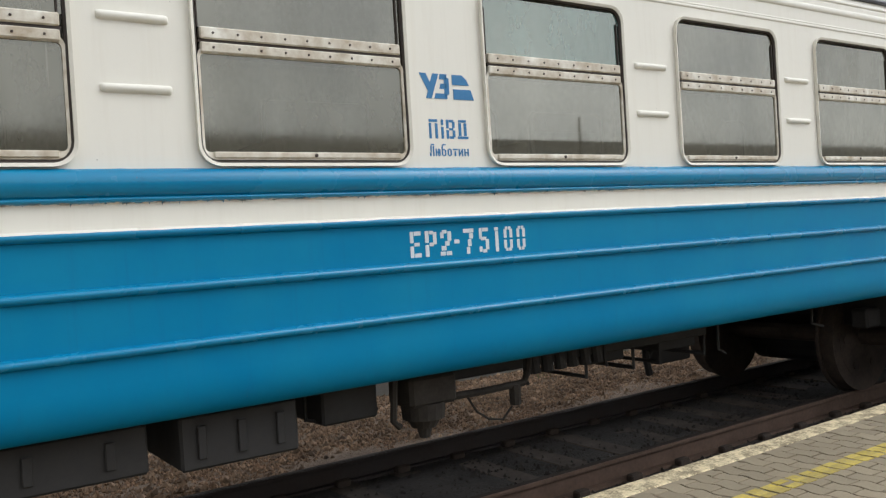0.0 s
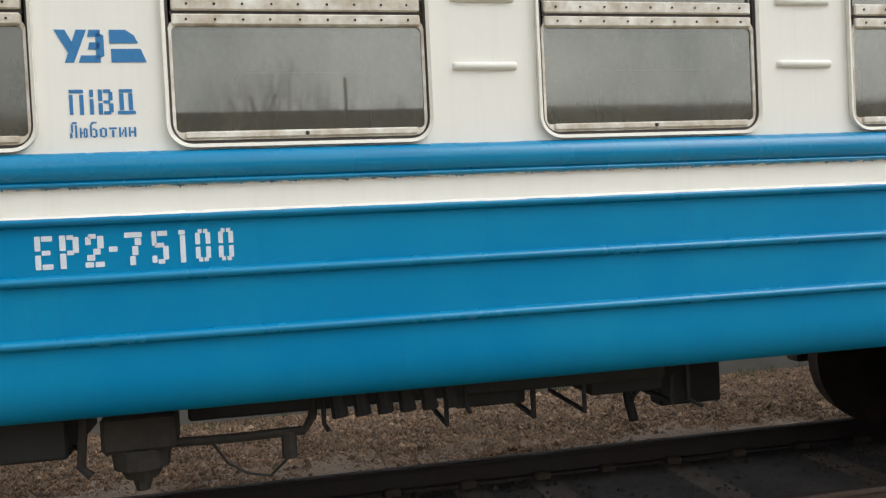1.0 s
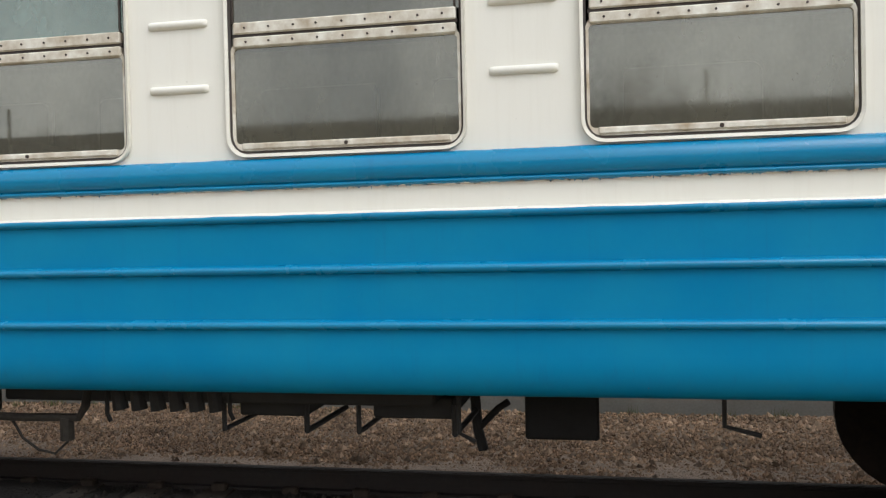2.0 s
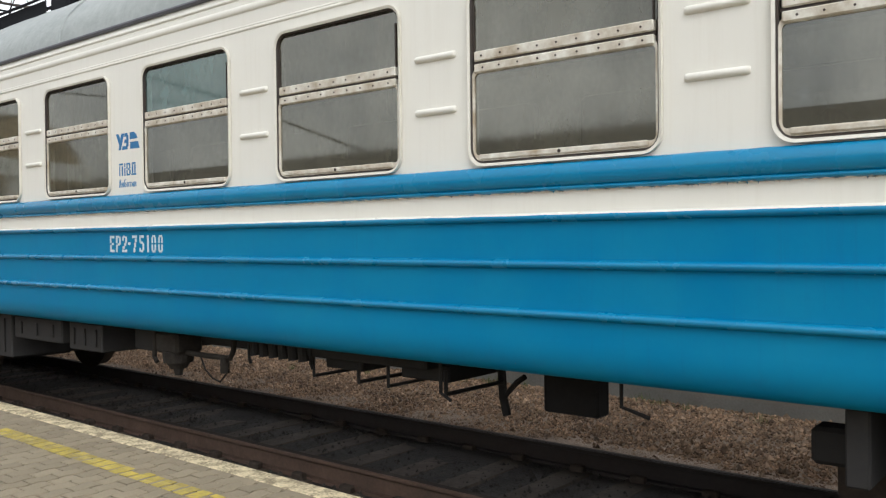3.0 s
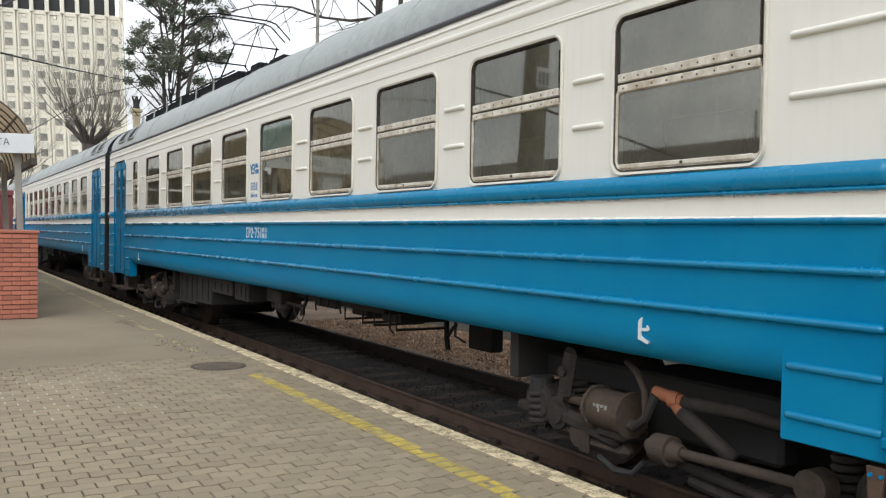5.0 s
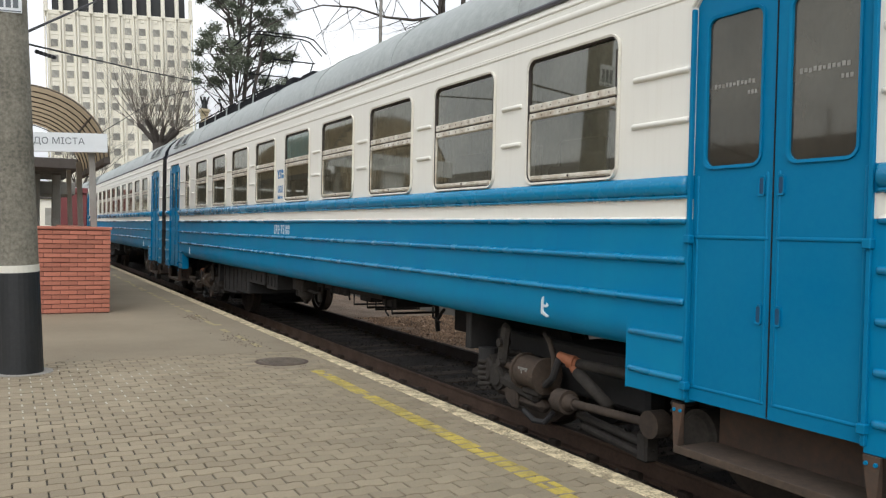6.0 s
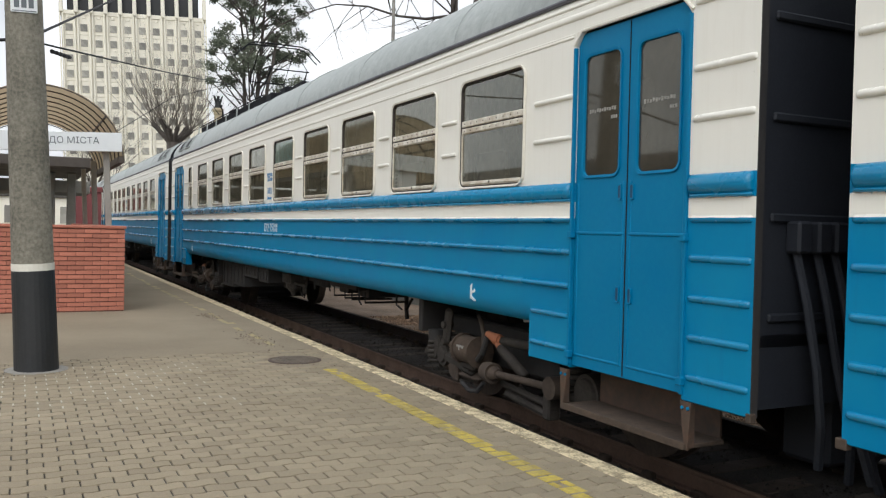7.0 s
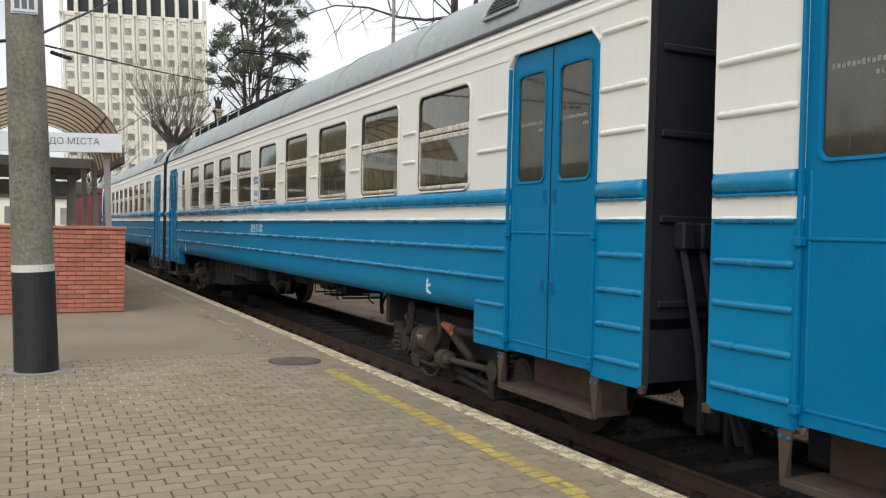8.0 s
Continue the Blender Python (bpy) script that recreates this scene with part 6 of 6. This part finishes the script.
# the finial figure on a gate pillar behind the train
st = tagged(new("statue"), "small dark winged figure on an ochre stone pillar", "statue")
bm = bmesh.new()
rod(bm, (0, 0, 0.0), (0, 0, 0.5), 0.28, 0.2, 10)
rod(bm, (0, 0, 0.5), (0, 0, 1.0), 0.16, 0.10, 10)
for s in (-1, 1):
    rod(bm, (0, s * 0.12, 0.4), (0.05, s * 0.36, 1.05), 0.12, 0.05, 8)
bmesh.ops.scale(bm, vec=(0.68, 0.68, 0.68), verts=bm.verts)
part("figure", bm, STATUE, st)
st.location = (-47.0, 6.09, 7.83)
pil = tagged(new("gate_pillar"), "ochre stone pillar with a moulded cap", "pillar")
bm = boxed(-0.16, 0.16, -0.16, 0.16, -0.6, 7.6, 0.03)
box(bm, -0.2, 0.2, -0.2, 0.2, 7.45, 7.62, 0.03)
box(bm, -0.26, 0.26, -0.26, 0.26, 7.62, 7.83, 0.05)
part("shaft", bm, OCHRE, pil)
pil.location = (-47.0, 6.09, 0)

# ---- wires over the tracks ----
def wire(name, pts, r, label):
    ob = part(name, pipe(bmesh.new(), pts, r, 6), WIRE)
    return tagged(ob, label, "wire")


pa = (-9.25, -3.40, 3.30)
wire("anchor_wire", [pa, (-16.0, -2.11, 5.38), (-25.0, -0.46, 8.1), (-34.0, 1.2, 10.9)], 0.015, "thick dark stay wire running up from the pole")
wire("contact_wire", [(-9.3, -3.33, 3.217), (-14.0, -1.77, 3.90), (-19.5, 0.06, 4.73), (-25.0, 1.887, 5.587), (-25.6, 2.15, 5.60), (-25.7, 2.9, 5.58)], 0.011, "dark cable strung from the pole over the train")
wire("stay_wire", [(-9.15, -3.45, 3.24), (-9.0, -6.5, 2.6)], 0.018, "dark stay wire tied to the pole")
wire("span_wire", [(-25.0, 1.887, 5.587), (-25.0, 0.3, 5.05), (-25.0, -1.7, 3.6)], 0.010, "thin dark span wire")
ins = bmesh.new()
for k in range(5):
    p, q = Vector((-9.55, -3.26, 3.20)), Vector((-10.1, -3.05, 3.25))
    rod(ins, p.lerp(q, k / 5), p.lerp(q, (k + 0.6) / 5), 0.024, 0.018, 8)
tagged(part("insulator", ins, WIRE), "dark ribbed insulator on the pole's cable", "insulator")

# ---- bricks of the parapet, one by one ----
def brick_mesh(w, h):
    bm = boxed(0, 0.022, 0, w, 0, h, 0.003)
    me = bpy.data.meshes.new("brick")
    bm.to_mesh(me)
    bm.free()
    me.materials.append(BRICK)
    return me


rng = random.Random(9)
full, head = brick_mesh(0.243, 0.062), brick_mesh(0.118, 0.062)
for r in range(18):
    y = WALL_Y
    k = 0
    while y > -4.6:
        me, w = (head, 0.125) if (k == 0 and r % 2) else (full, 0.25)
        y -= w
        ob = new("brick", me)
        ob.parent = par
        ob.location = (WALL_X - 0.018 + rng.uniform(-0.004, 0.004), y + 0.003, 0.012 + r * 0.0748)
        k += 1
    x = WALL_X - 0.03
    for k in range(6):
        x -= 0.25
        ob = new("brick", full)
        ob.parent = par
        ob.matrix_local = Matrix.Translation((x + 0.243 + (0.125 if r % 2 else 0) - 0.12, WALL_Y - 0.018, 0.012 + r * 0.0748)) @ pose(0, 0, 0, 0, 0, 90)


# ---- pavers ----
PX, PY = 0.120, 0.176


def paver_loop(phase):
    """One wavy long side of a paver, along y."""
    n, amp = 8, 0.011 * phase
    pts = []
    for k in range(n + 1):
        t = k / n
        pts.append((amp * math.sin(2 * math.pi * t), PY * t))
    return pts


def paver_geometry(phase, inset=0.005):
    edge = paver_loop(phase)
    lo = [(x + inset, min(max(y, inset), PY - inset)) for x, y in edge]
    hi = [(x + PX - inset, min(max(y, inset), PY - inset)) for x, y in edge]
    loop = lo + hi[::-1]
    return loop


def paver_data(material, phase):
    loop = paver_geometry(phase)
    n = len(loop)
    cx, cy = PX / 2, PY / 2
    verts = [(x, y, -0.012) for x, y in loop] + [(x, y, -0.0025) for x, y in loop] + [(x + (cx - x) * 0.05, y + (cy - y) * 0.03, 0.0) for x, y in loop]
    m = n // 2
    faces = []
    for k in range(n):
        j = (k + 1) % n
        faces.append((k, j, n + j, n + k))
        faces.append((n + k, n + j, 2 * n + j, 2 * n + k))
    for k in range(m - 1):
        faces.append((2 * n + k, 2 * n + n - 1 - k, 2 * n + n - 2 - k, 2 * n + k + 1)[::-1])
    me = bpy.data.meshes.new("paver")
    me.from_pydata(verts, [], faces)
    me.materials.append(material)
    return me, verts, faces


two_pavers = [paver_data(PAVER, 1), paver_data(PAVER, -1)]
paving = tagged(new("paving"), "wave-edged grey-brown concrete pavers with a worn yellow line", "paving", kind="structure")
rest = ([], [])
rng = random.Random(31)
picked = 0
for i in range(int((12.0 + 9.72) / PX)):
    x = -9.72 + i * PX
    off = 0 if i % 2 else PY / 2
    grey_paver, pv, pf = two_pavers[i % 2]
    y = -0.315 - PY
    if off:
        p = len(rest[0])
        rest[0].extend((a + x, b * 0.5 - 0.315 - PY / 2, c) for a, b, c in pv)
        rest[1].extend(tuple(p + q for q in f) for f in pf)
    j = 0
    while y > -6.5:
        py = y - off
        if math.hypot(x + 8.98, py + PY / 2 + 0.82) > 0.36 and py + PY < -0.305:
            z = rng.uniform(-0.002, 0.0025)
            near = -5.2 < x < -3.6 and -2.6 < py < -0.3
            if near and picked < 300:
                ob = new("paver", grey_paver)
                ob.parent = paving
                ob.location = (x, py, z)
                picked += 1
            else:
                p = len(rest[0])
                rest[0].extend((a + x, b + py, c + z) for a, b, c in pv)
                rest[1].extend(tuple(p + q for q in f) for f in pf)
        y -= PY
tagged(joined("pavers", *rest, PAVER, paving), kind="stuff")

# the painted line: thin worn strips of paint on the pavers
def yellow_line():
    strip = tagged(new("yellow_line"), "worn yellow safety line painted on the pavers", "line", kind="structure")
    far = bmesh.new()
    x = -8.30
    while x < 11.0:
        w, mid = PX - 0.014, -0.7025 - 0.0105 * (x + 4)
        for a, b in ((-0.062, -0.022), (-0.020, 0.020), (0.022, 0.062)):
            if random.random() > (0.03 if a == -0.020 else 0.09):
                chip = (x + 0.007 + random.uniform(0, 0.012), x + 0.007 + w - random.uniform(0, 0.012), mid + a + random.uniform(-0.008, 0.002), mid + b + random.uniform(-0.002, 0.008), 0.0, 0.0035 + random.uniform(0, 0.0008))
                if -8.4 < x < 2.4:
                    part("paint", boxed(*chip), PAVER_YELLOW, strip)
                else:
                    box(far, *chip)
        x += PX
    tagged(part("far_paint", far, PAVER_YELLOW, strip), kind="stuff")
    return strip


yellow_line()

FADED = surface("faded_yellow_paint", (0.44, 0.36, 0.17), (0.30, 0.25, 0.16), rough=0.9, fine=30, coarse=4, amount=1.2, bump=0.2)
old = tagged(new("faded_line"), "almost worn off yellow line on the old platform surface", "line", kind="structure")
rng = random.Random(12)
x = -26.0
while x < -9.6:
    w = rng.uniform(0.12, 0.6)
    y0 = -0.80 + rng.uniform(0, 0.05)
    part("paint", boxed(x, x + w, y0, y0 + rng.uniform(0.05, 0.13), -0.004, -0.0015), FADED, old)
    x += w + rng.uniform(0.02, 0.5)

# whitish mortar washed into the joints near the pole
LIME = surface("pale_mortar", (0.52, 0.48, 0.38), (0.36, 0.33, 0.26), rough=0.95, fine=40, coarse=5)
lv, lf = [], []
for i in range(int(2.4 / PX)):
    for j in range(int(2.4 / PY)):
        x, y = -9.72 + (i + 4) * PX, -0.315 - (j + 9) * PY - (0 if i % 2 else PY / 2)
        if rng.random() < 0.75 - 0.22 * math.hypot(x + 9.0, y + 3.4):
            p = len(lv)
            lv += [(x + 0.01, y - 0.007, -0.0005), (x + PX - 0.01, y - 0.007, -0.0005), (x + PX - 0.01, y + 0.007, -0.0005), (x + 0.01, y + 0.007, -0.0005)]
            lf.append((p, p + 1, p + 2, p + 3))
tagged(joined("mortar_smears", lv, lf, LIME), "whitish mortar washed into the paver joints", "mortar", kind="stuff")

motions()
